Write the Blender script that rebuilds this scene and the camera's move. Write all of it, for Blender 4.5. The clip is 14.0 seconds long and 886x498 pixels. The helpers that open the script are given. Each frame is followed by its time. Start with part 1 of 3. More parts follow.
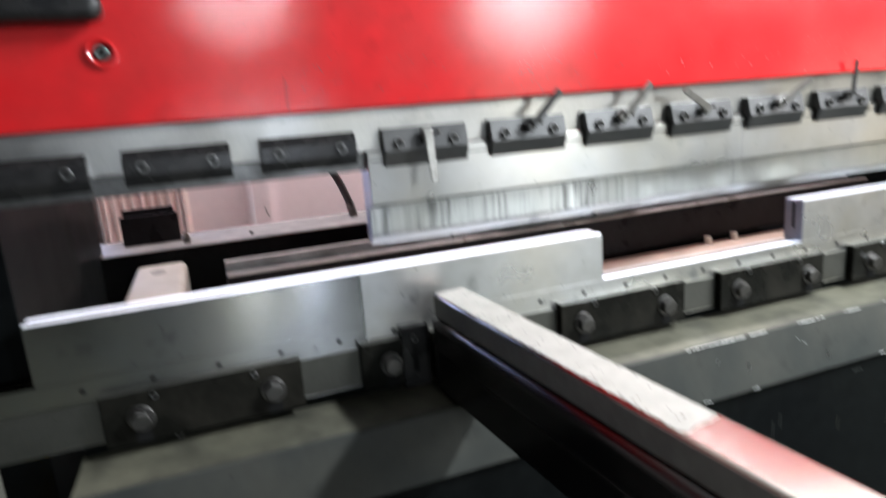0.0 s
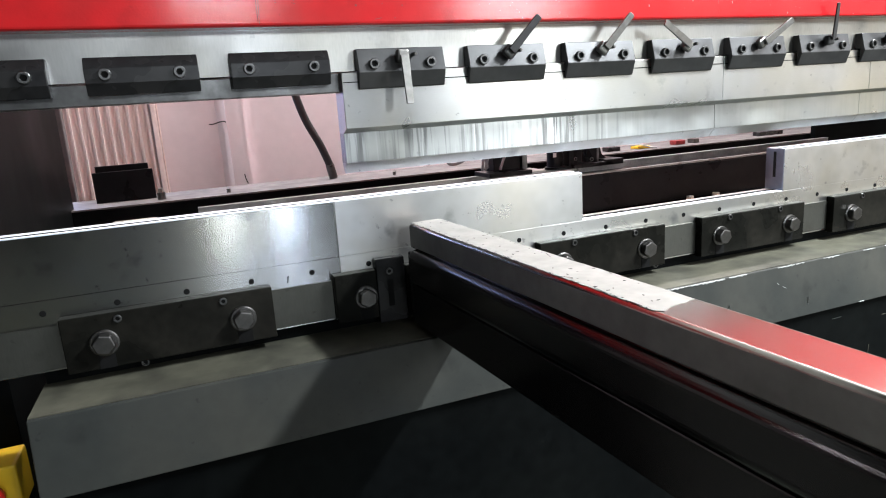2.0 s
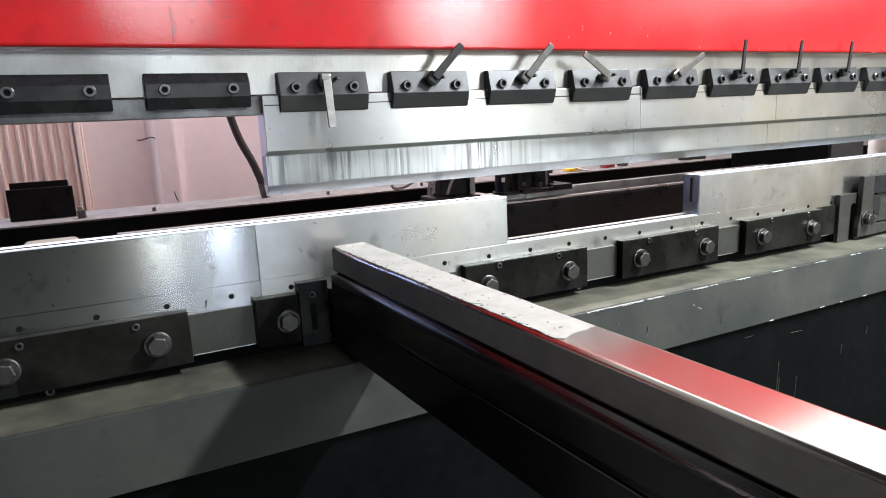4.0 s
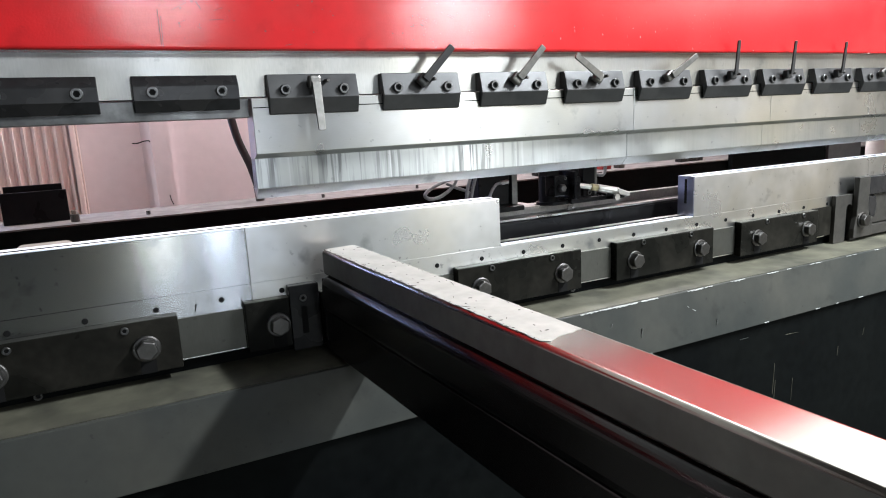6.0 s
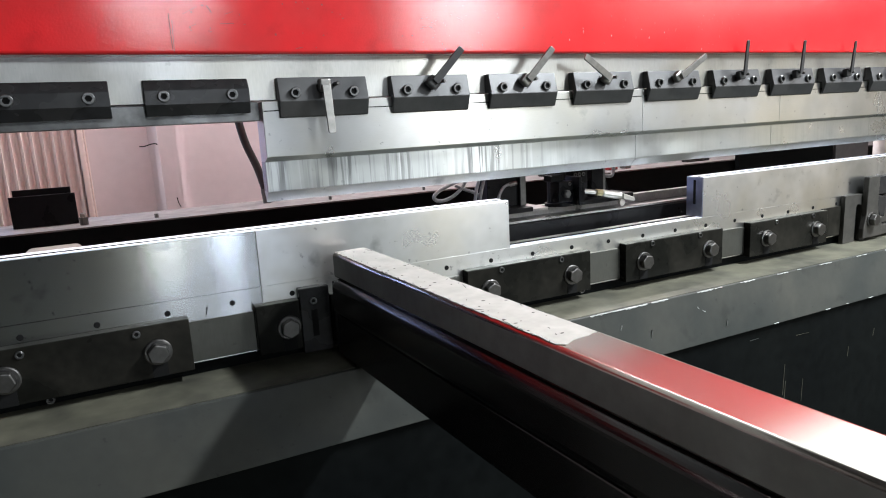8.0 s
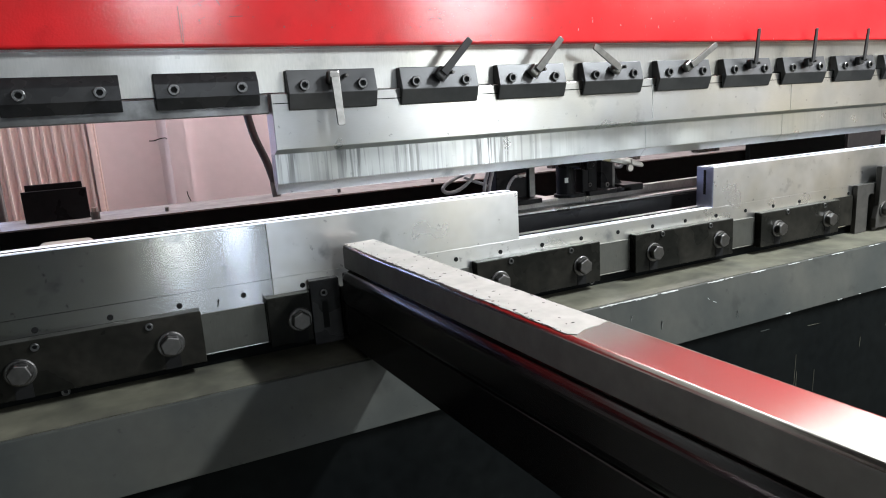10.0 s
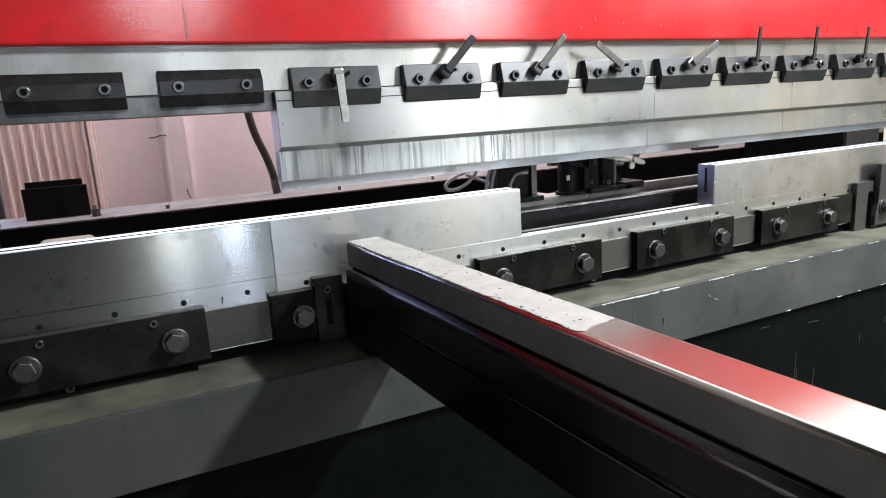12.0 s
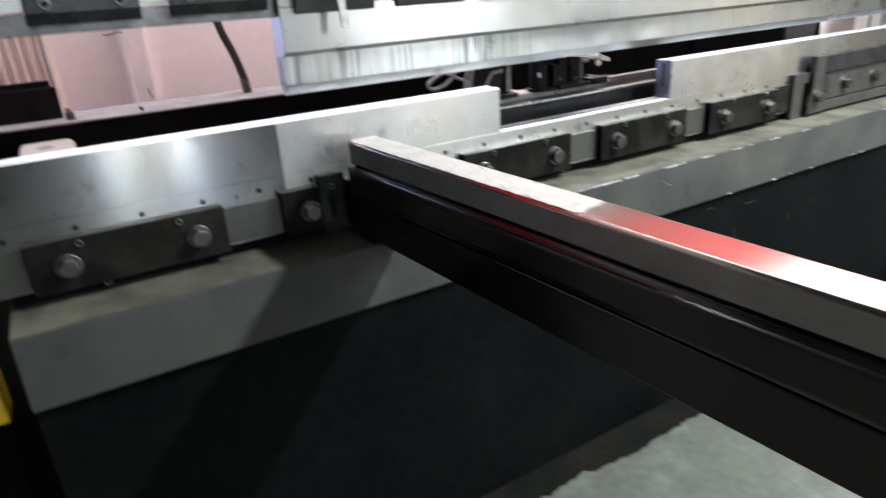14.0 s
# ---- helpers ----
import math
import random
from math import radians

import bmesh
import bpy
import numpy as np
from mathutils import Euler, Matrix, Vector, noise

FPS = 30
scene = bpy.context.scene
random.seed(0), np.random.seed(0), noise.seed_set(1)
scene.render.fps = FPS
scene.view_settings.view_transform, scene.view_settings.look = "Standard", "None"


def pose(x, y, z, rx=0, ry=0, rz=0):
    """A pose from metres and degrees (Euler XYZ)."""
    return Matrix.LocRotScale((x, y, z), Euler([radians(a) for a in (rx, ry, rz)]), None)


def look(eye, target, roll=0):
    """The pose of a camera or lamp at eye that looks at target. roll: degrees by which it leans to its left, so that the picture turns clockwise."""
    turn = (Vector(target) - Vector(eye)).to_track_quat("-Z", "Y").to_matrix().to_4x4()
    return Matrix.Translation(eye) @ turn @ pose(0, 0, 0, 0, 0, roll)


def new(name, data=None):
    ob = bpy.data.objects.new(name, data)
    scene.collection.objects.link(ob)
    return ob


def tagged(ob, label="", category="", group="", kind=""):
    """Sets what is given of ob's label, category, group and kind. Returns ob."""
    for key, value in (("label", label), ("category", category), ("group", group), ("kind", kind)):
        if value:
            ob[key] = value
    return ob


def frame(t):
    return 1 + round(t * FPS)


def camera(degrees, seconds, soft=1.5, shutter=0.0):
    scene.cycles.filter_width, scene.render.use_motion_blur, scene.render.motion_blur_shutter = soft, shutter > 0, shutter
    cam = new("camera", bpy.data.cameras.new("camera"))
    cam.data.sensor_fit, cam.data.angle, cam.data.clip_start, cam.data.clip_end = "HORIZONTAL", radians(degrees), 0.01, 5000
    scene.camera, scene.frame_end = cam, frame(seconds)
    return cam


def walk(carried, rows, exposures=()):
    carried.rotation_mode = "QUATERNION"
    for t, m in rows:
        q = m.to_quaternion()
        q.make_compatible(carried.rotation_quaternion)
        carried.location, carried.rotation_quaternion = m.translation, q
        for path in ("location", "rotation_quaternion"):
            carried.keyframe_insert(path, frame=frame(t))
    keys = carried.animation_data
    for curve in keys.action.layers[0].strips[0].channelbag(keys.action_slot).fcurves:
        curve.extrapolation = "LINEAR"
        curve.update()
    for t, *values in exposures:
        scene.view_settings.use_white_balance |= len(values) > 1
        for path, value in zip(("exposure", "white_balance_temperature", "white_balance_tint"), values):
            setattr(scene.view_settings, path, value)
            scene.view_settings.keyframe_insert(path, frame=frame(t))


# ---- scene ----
cam = camera(69.7, 14.0, soft=1.05, shutter=0.5)
PATH = [
    (0, (-0.317, -1.048, 1.254), (0.35, 0.786, 0.819), -4.4),
    (0.2, (-0.288, -1.06, 1.197), (0.437, 0.738, 0.704), -3.9),
    (0.5, (-0.273, -1.069, 1.196), (0.507, 0.706, 0.705), -3.0),
    (1, (-0.278, -1.064, 1.18), (0.503, 0.703, 0.661), -3.3),
    (1.5, (-0.318, -1.043, 1.166), (0.427, 0.759, 0.72), -4.2),
    (2, (-0.309, -1.054, 1.127), (0.397, 0.765, 0.685), -3.8),
    (2.5, (-0.282, -1.064, 1.132), (0.593, 0.687, 0.721), -2.7),
    (3, (-0.275, -1.071, 1.138), (0.592, 0.685, 0.731), -2.6),
    (5.3, (-0.261, -1.075, 1.138), (0.613, 0.682, 0.749), -2.7),
    (5.5, (-0.257, -1.076, 1.137), (0.617, 0.681, 0.749), -2.8),
    (6, (-0.257, -1.075, 1.136), (0.612, 0.683, 0.744), -2.8),
    (6.5, (-0.261, -1.07, 1.137), (0.608, 0.69, 0.752), -2.8),
    (7, (-0.266, -1.069, 1.139), (0.602, 0.691, 0.753), -2.9),
    (7.5, (-0.265, -1.07, 1.141), (0.599, 0.692, 0.756), -3.2),
    (8, (-0.266, -1.069, 1.139), (0.592, 0.695, 0.75), -3.1),
    (10.5, (-0.271, -1.07, 1.136), (0.558, 0.702, 0.721), -3.6),
    (11, (-0.275, -1.065, 1.135), (0.563, 0.703, 0.716), -3.4),
    (11.5, (-0.276, -1.065, 1.137), (0.569, 0.699, 0.723), -3.5),
    (12, (-0.28, -1.067, 1.138), (0.558, 0.7, 0.72), -3.5),
    (12.5, (-0.281, -1.068, 1.141), (0.549, 0.703, 0.723), -3.8),
    (13, (-0.301, -1.083, 1.173), (0.549, 0.682, 0.771), -3.6),
    (13.3, (-0.347, -1.101, 1.194), (0.54, 0.623, 0.703), -5.0),
    (13.5, (-0.393, -1.116, 1.188), (0.482, 0.589, 0.614), -7.1),
    (13.7, (-0.435, -1.091, 1.201), (0.411, 0.594, 0.534), -6.0),
    (14, (-0.419, -1.137, 1.179), (0.504, 0.473, 0.433), -3.9),
]
walk(cam, [(t, look(eye, target, roll)) for t, eye, target, roll in PATH],
     exposures=[(0.0, 0.30), (0.5, 0.32), (1.5, 0.30), (3.0, 0.28), (5.5, 0.20), (7.0, 0.15), (12.5, 0.12), (13.2, 0.10), (14.0, 0.36)])

# ---- world and light ----
world = bpy.data.worlds.new("world")
scene.world = world
world.use_nodes = True
wn = world.node_tree.nodes
sky = wn.new("ShaderNodeTexSky")
sky.sky_type, sky.sun_disc, sky.sun_elevation, sky.sun_rotation = "NISHITA", False, radians(35), radians(160)
world.node_tree.links.new(sky.outputs[0], wn["Background"].inputs[0])
wn["Background"].inputs[1].default_value = 0.1


def area(name, m, sx, sy, watts, colour):
    d = bpy.data.lights.new(name, "AREA")
    d.shape, d.size, d.size_y, d.energy, d.color = "RECTANGLE", sx, sy, watts, colour
    o = new(name, d)
    o.matrix_basis = m
    return o


# daylight that comes in by the openings of the front, right and rear wall
area("window_light", look((0.86, -7.94, 0.75), (0.3, 0, 0.9)), 0.13, 1.3, 17, (0.74, 0.84, 1.0))
area("window_light", look((0.42, -7.94, 3.15), (0.3, 0, 1.1)), 0.40, 1.1, 66, (0.88, 0.95, 1.0))
area("window_light", look((0.07, -7.94, 0.75), (0.0, 0, 0.9)), 0.20, 1.3, 12, (0.80, 0.90, 1.0))
area("window_light", look((4.6, -7.94, 3.1), (0.5, 0, 1.0)), 0.95, 1.7, 140, (0.89, 0.955, 1.0))
area("window_light", look((7.44, -5.2, 3.6), (0.9, 0, 1.1)), 3.0, 2.0, 85, (1.0, 0.98, 0.95))
area("die_fill_light", look((4.6, -7.94, 1.0), (0.5, 0, 1.0)), 1.1, 1.5, 10, (0.92, 0.965, 1.0))
area("die_fill_light", look((7.44, -4.5, 0.85), (1.2, 0, 0.95)), 2.0, 1.5, 8, (1.0, 0.98, 0.95))
area("window_light", look((-0.87, 1.74, 1.40), (0.15, -0.15, 0.92)), 0.17, 1.5, 12, (0.40, 0.53, 1.0))
# hanging lamp beside the press; unseen rear lamps added to brighten wall and arm
area("hall_lamp_light", pose(1.85, -1.15, 2.69), 0.14, 1.0, 240, (0.88, 0.945, 1.0))
area("rear_fill_light", pose(1.0, 1.5, 3.18), 3.6, 0.16, 160, (1.0, 0.955, 0.98))
area("rear_fill_light", pose(-4.2, 1.4, 3.18), 1.8, 0.16, 90, (1.0, 0.96, 0.97))

# ---- materials ----


def mat(name, colour, rough=0.5, metal=0.0, grain=60.0, vary=0.12, bump=0.02, stretch=(1, 1, 1), stain=3.0,
        stain_colour=None, stain_amount=0.0, rough_vary=0.1, coat=0.0, spec=0.5, aniso=0.0, bump_scale=None, tint=None, smudge=0.0, streak=0.0, coat_rough=0.12):
    """A surface with variation at two scales: fine grain and broad stains."""
    m = bpy.data.materials.new(name)
    m.use_nodes = True
    nt = m.node_tree
    n, l = nt.nodes, nt.links
    p = n["Principled BSDF"]
    tc = n.new("ShaderNodeTexCoord")
    mp = n.new("ShaderNodeMapping")
    mp.inputs["Scale"].default_value = stretch
    l.new(tc.outputs["Object"], mp.inputs["Vector"])
    fine = n.new("ShaderNodeTexNoise")
    fine.inputs["Scale"].default_value, fine.inputs["Detail"].default_value = grain, 6
    l.new(mp.outputs[0], fine.inputs["Vector"])
    broad = n.new("ShaderNodeTexNoise")
    broad.inputs["Scale"].default_value, broad.inputs["Detail"].default_value, broad.inputs["Roughness"].default_value = stain, 3, 0.5
    l.new(tc.outputs["Object"], broad.inputs["Vector"])
    ramp = n.new("ShaderNodeMapRange")
    ramp.inputs["From Min"].default_value, ramp.inputs["From Max"].default_value = 0.3, 0.7
    ramp.inputs["To Min"].default_value, ramp.inputs["To Max"].default_value = 1 - vary, 1 + vary
    l.new(fine.outputs["Fac"], ramp.inputs["Value"])
    base = n.new("ShaderNodeMix")
    base.data_type = "RGBA"
    base.inputs["A"].default_value = (*colour, 1)
    base.inputs["B"].default_value = (*(stain_colour or [c * 0.6 for c in colour]), 1)
    sr = n.new("ShaderNodeMapRange")
    sr.inputs["From Min"].default_value, sr.inputs["From Max"].default_value = 0.40, 0.78
    sr.inputs["To Max"].default_value = stain_amount
    l.new(broad.outputs["Fac"], sr.inputs["Value"])
    l.new(sr.outputs[0], base.inputs["Factor"])
    tone = base.outputs["Result"]

    def layer(fac, colour):
        nonlocal tone
        mix = n.new("ShaderNodeMix")
        mix.data_type = "RGBA"
        mix.inputs["B"].default_value = (*colour, 1)
        l.new(fac, mix.inputs["Factor"])
        l.new(tone, mix.inputs["A"])
        tone = mix.outputs["Result"]

    def spots(scale, low, high, amount, size=(1, 1, 1), detail=4):
        mapping = n.new("ShaderNodeMapping")
        mapping.inputs["Scale"].default_value = size
        l.new(tc.outputs["Object"], mapping.inputs["Vector"])
        tex = n.new("ShaderNodeTexNoise")
        tex.inputs["Scale"].default_value, tex.inputs["Detail"].default_value = scale, detail
        l.new(mapping.outputs[0], tex.inputs["Vector"])
        span = n.new("ShaderNodeMapRange")
        span.inputs["From Min"].default_value, span.inputs["From Max"].default_value, span.inputs["To Max"].default_value = low, high, amount
        l.new(tex.outputs["Fac"], span.inputs["Value"])
        return span.outputs[0]

    if tint:
        layer(spots(4.5, 0.42, 0.70, 0.8), tint)
    if smudge:
        layer(spots(17, 0.62, 0.76, smudge), [c * 0.45 for c in colour])
        layer(spots(70, 0.68, 0.74, smudge * 0.8), [c * 0.35 for c in colour])
    if streak:
        gate = spots(9, 0.36, 0.52, 1.0, (1, 1, 0.2))
        axis, worn, worn_gate = n.new("ShaderNodeSeparateXYZ"), n.new("ShaderNodeMapRange"), n.new("ShaderNodeMath")
        worn.inputs["From Min"].default_value, worn.inputs["From Max"].default_value = 0.30, 0.58
        worn.inputs["To Min"].default_value, worn.inputs["To Max"].default_value = 1.0, 0.06
        l.new(tc.outputs["Object"], axis.inputs[0])
        l.new(axis.outputs["X"], worn.inputs["Value"])
        worn_gate.operation = "MULTIPLY"
        l.new(gate, worn_gate.inputs[0])
        l.new(worn.outputs[0], worn_gate.inputs[1])
        gate = worn_gate.outputs[0]
        for freq, tone_scale in ((60, 0.28), (95, 1.4), (150, 0.35)):
            band = spots(freq, 0.54, 0.62, streak, (1, 1, 0.035), 3)
            both = n.new("ShaderNodeMath")
            both.operation = "MULTIPLY"
            l.new(gate, both.inputs[0])
            l.new(band, both.inputs[1])
            layer(both.outputs[0], [min(0.9, c * tone_scale) for c in colour])
    mul = n.new("ShaderNodeVectorMath")
    mul.operation = "SCALE"
    l.new(tone, mul.inputs[0])
    l.new(ramp.outputs[0], mul.inputs["Scale"])
    l.new(mul.outputs[0], p.inputs["Base Color"])
    rr = n.new("ShaderNodeMapRange")
    rr.inputs["From Min"].default_value, rr.inputs["From Max"].default_value = 0.3, 0.7
    rr.inputs["To Min"].default_value, rr.inputs["To Max"].default_value = max(0.02, rough - rough_vary), min(1, rough + rough_vary)
    l.new(broad.outputs["Fac"], rr.inputs["Value"])
    l.new(rr.outputs[0], p.inputs["Roughness"])
    p.inputs["Metallic"].default_value = metal
    p.inputs["Coat Weight"].default_value = coat
    p.inputs["Coat Roughness"].default_value = coat_rough
    p.inputs["Specular IOR Level"].default_value = spec
    if aniso:
        p.inputs["Anisotropic"].default_value = aniso
        tan = n.new("ShaderNodeCombineXYZ")
        tan.inputs["Z"].default_value = 1.0
        l.new(tan.outputs[0], p.inputs["Tangent"])
    if bump:
        b = n.new("ShaderNodeBump")
        b.inputs["Strength"].default_value, b.inputs["Distance"].default_value = bump, 0.01
        src = fine
        if bump_scale:
            src = n.new("ShaderNodeTexNoise")
            src.inputs["Scale"].default_value, src.inputs["Detail"].default_value = bump_scale, 3
            l.new(tc.outputs["Object"], src.inputs["Vector"])
        l.new(src.outputs["Fac"], b.inputs["Height"])
        l.new(b.outputs[0], p.inputs["Normal"])
        if coat:
            l.new(b.outputs[0], p.inputs["Coat Normal"])
    return m


RED = mat("red_gloss_paint", (0.55, 0.011, 0.014), 0.42, 0, 30, 0.07, 0.034, stain=9, stain_colour=(0.43, 0.022, 0.022), stain_amount=0.8, coat=1.0, bump_scale=380, spec=0.12, coat_rough=0.12, smudge=0.38)
STEEL = mat("ground_steel", (0.565, 0.57, 0.57), 0.31, 1.0, 90, 0.02, 0, (1, 1, 8), 6, (0.32, 0.32, 0.31), 0.9, rough_vary=0.05, aniso=0.6, tint=(0.50, 0.475, 0.40), smudge=0.8)
DIE = mat("milled_die_steel", (0.48, 0.49, 0.51), 0.20, 1.0, 20, 0.0, 0, (1, 1, 1), 7, (0.30, 0.30, 0.29), 0.9, rough_vary=0.0, aniso=0.90, tint=(0.54, 0.52, 0.46), smudge=0.9)
WORN_LIT_DIE = mat("worn_die_steel_lit", (0.66, 0.665, 0.67), 0.30, 1.0, 20, 0.0, 0, (1, 1, 1), 8, (0.33, 0.33, 0.31), 0.9, rough_vary=0.04, aniso=0.55, tint=(0.58, 0.545, 0.46), smudge=0.9)
STRIP = mat("dull_spacer_steel", (0.115, 0.115, 0.103), 0.52, 1.0, 70, 0.05, 0.008, (6, 1, 1), 12, (0.085, 0.085, 0.075), 0.7, smudge=0.4)
WORNSTEEL = mat("dark_worn_steel", (0.075, 0.071, 0.064), 0.45, 0.6, 70, 0.12, 0.015, stain=14, stain_colour=(0.035, 0.033, 0.03), stain_amount=0.9, smudge=0.6)
BLUE_SHEEN_STEEL = mat("end_steel_blue_sheen", (0.27, 0.29, 0.36), 0.4, 1.0, 70, 0.05, 0.008, stain=14, stain_colour=(0.17, 0.18, 0.21), stain_amount=0.6)
EDGE = mat("ground_edge_with_sheen", (0.84, 0.91, 1.0), 0.55, 1.0, 140, 0.04, 0.005, (8, 1, 1), 6, (0.74, 0.79, 0.88), 0.3)
HOLDER = mat("worn_holder_steel", (0.48, 0.48, 0.47), 0.38, 1.0, 70, 0.05, 0.008, (6, 1, 1), 8, (0.36, 0.35, 0.33), 0.6, tint=(0.50, 0.48, 0.42), smudge=0.4)
PUNCH_LOW = mat("worn_punch_flank", (0.46, 0.475, 0.475), 0.34, 1.0, 20, 0.0, 0, (1, 1, 1), 12, (0.36, 0.37, 0.36), 0.7, aniso=0.6, streak=1.0, tint=(0.48, 0.48, 0.43), smudge=0.4)
BLACK = mat("black_oxide_steel", (0.014, 0.014, 0.015), 0.26, 0, 80, 0.25, 0.01, stain=14, stain_colour=(0.026, 0.024, 0.022), stain_amount=0.6, spec=0.35)
CLAMP = mat("blackened_clamp_steel", (0.018, 0.018, 0.019), 0.38, 0.0, 90, 0.2, 0.012, stain=12, stain_colour=(0.036, 0.034, 0.031), stain_amount=0.5, smudge=0.4, spec=0.75)
PLATE = mat("oily_plate_steel", (0.006, 0.006, 0.005), 0.30, 0.0, 70, 0.25, 0.015, stain=11, stain_colour=(0.022, 0.020, 0.016), stain_amount=0.7, spec=0.10, smudge=0.3)
FINGER = mat("bright_finger_steel", (0.55, 0.54, 0.52), 0.38, 1.0, 90, 0.08, 0.01, stain=20, stain_colour=(0.5, 0.46, 0.38), stain_amount=0.5)
ARMBAR = mat("dark_burnished_steel", (0.33, 0.325, 0.32), 0.42, 0.85, 60, 0.08, 0.004, stain=6, stain_colour=(0.11, 0.10, 0.10), stain_amount=0.6, rough_vary=0.05)
BOLT = mat("zinc_bolt", (0.145, 0.14, 0.135), 0.34, 1.0, 90, 0.15, 0.03, stain=30, stain_colour=(0.08, 0.075, 0.07), stain_amount=0.7)
SCREW = mat("dark_screw_steel", (0.16, 0.16, 0.158), 0.38, 1.0, 90, 0.15, 0.02, stain=30, stain_colour=(0.08, 0.08, 0.08), stain_amount=0.7)
LEVER = mat("bare_lever_steel", (0.29, 0.285, 0.27), 0.36, 1.0, 90, 0.15, 0.02, stain=20, stain_colour=(0.16, 0.15, 0.14), stain_amount=0.7)
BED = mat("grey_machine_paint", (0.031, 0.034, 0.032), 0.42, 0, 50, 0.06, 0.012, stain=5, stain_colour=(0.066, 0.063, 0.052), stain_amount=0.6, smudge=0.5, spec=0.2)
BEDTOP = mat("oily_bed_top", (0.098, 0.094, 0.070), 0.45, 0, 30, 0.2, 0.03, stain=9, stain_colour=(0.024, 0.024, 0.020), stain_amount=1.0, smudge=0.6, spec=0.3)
DARKBED = mat("dark_machine_surface", (0.0034, 0.004, 0.0042), 0.42, 0, 40, 0.2, 0.01, stain=3, stain_colour=(0.008, 0.009, 0.008), stain_amount=0.5, spec=0.025)
ARM = mat("dark_arm_paint", (0.0055, 0.0052, 0.0054), 0.22, 0, 60, 0.1, 0.004, stain=7, stain_colour=(0.03, 0.029, 0.027), stain_amount=0.5, rough_vary=0.05)
ARMTOP = mat("brushed_arm_top", (0.36, 0.335, 0.305), 0.18, 1.0, 110, 0.04, 0, (8, 1, 1), 5, (0.36, 0.33, 0.29), 0.5, rough_vary=0.02)
PAINTPATCH = mat("chipped_white_paint", (0.40, 0.38, 0.345), 0.6, 0, 80, 0.06, 0.03, stain=25, stain_colour=(0.30, 0.285, 0.255), stain_amount=0.5)
CHIP = mat("bare_chip", (0.40, 0.41, 0.40), 0.5, 0, 80, 0.1, 0.02)
INK_SHADE = mat("black_ink_and_shade", (0.008, 0.008, 0.008), 0.7, 0, 80, 0.1, 0, spec=0.08)
WALLP = mat("pink_white_plaster", (0.73, 0.645, 0.655), 0.75, 0, 25, 0.03, 0.02, stain=1.6, stain_colour=(0.64, 0.555, 0.565), stain_amount=0.4)
RIB = mat("corrugated_sheet", (0.80, 0.66, 0.61), 0.42, 0, 25, 0.04, 0.01, stain=2, stain_colour=(0.68, 0.56, 0.52), stain_amount=0.4)
DUSTY = mat("dusty_frame_top", (0.12, 0.108, 0.104), 0.7, 0, 40, 0.15, 0.03, stain=14, stain_colour=(0.07, 0.066, 0.066), stain_amount=0.8, smudge=0.6)
LEDGE = mat("rusty_brown_steel", (0.34, 0.25, 0.20), 0.6, 0, 40, 0.12, 0.02, stain=10, stain_colour=(0.20, 0.14, 0.11), stain_amount=0.7, smudge=0.4)
CREAM = mat("cream_casing", (0.22, 0.20, 0.175), 0.5, 0, 40, 0.05, 0.01, stain=9, stain_colour=(0.26, 0.23, 0.19), stain_amount=0.6)
RUBBER = mat("black_hose_rubber", (0.018, 0.017, 0.018), 0.5, 0, 120, 0.2, 0.03)
CABLE = mat("grey_cable_sleeve", (0.16, 0.16, 0.165), 0.40, 0, 200, 0.2, 0.03)
GAUGE = mat("black_gauge_paint", (0.006, 0.006, 0.007), 0.34, 0, 60, 0.2, 0.01, stain=12, stain_colour=(0.013, 0.013, 0.013), stain_amount=0.5, spec=0.12)
ALU = mat("aluminium_rail", (0.40, 0.39, 0.38), 0.36, 1.0, 90, 0.15, 0.02, (6, 1, 1), 12, (0.14, 0.135, 0.13), 0.8)
FLOOR = mat("worn_concrete", (0.072, 0.080, 0.064), 0.6, 0, 40, 0.18, 0.05, stain=7, stain_colour=(0.030, 0.031, 0.024), stain_amount=0.9, smudge=0.6, tint=(0.048, 0.052, 0.036))
PANEL = mat("dark_grey_panel_paint", (0.06, 0.06, 0.062), 0.5, 0, 50, 0.08, 0.01, stain=6, stain_amount=0.4)
FOOT_BAND = mat("dark_foot_band", (0.004, 0.0045, 0.0035), 0.75, 0, 60, 0.3, 0.1, stain=5, stain_colour=(0.011, 0.010, 0.007), stain_amount=0.7, spec=0.05)
HALL = mat("hall_wall_paint", (0.085, 0.085, 0.083), 0.8, 0, 15, 0.05, 0.02, stain=1, stain_amount=0.3)
WHITE = mat("white_gloss_paint", (0.80, 0.79, 0.76), 0.3, 0, 40, 0.03, 0.01, stain=3, stain_colour=(0.72, 0.7, 0.66), stain_amount=0.4)
DULLRED = mat("dull_red_plastic", (0.25, 0.02, 0.02), 0.45, 0, 60, 0.1, 0.01)
BRASS = mat("dull_brass", (0.34, 0.30, 0.18), 0.35, 1.0, 90, 0.1, 0.01)
YELLOW = mat("yellow_plastic", (0.75, 0.48, 0.02), 0.4, 0, 60, 0.05, 0.01)
REDKNOB = mat("red_plastic", (0.70, 0.03, 0.02), 0.35, 0, 60, 0.05, 0.01)

# ---- mesh helpers ----


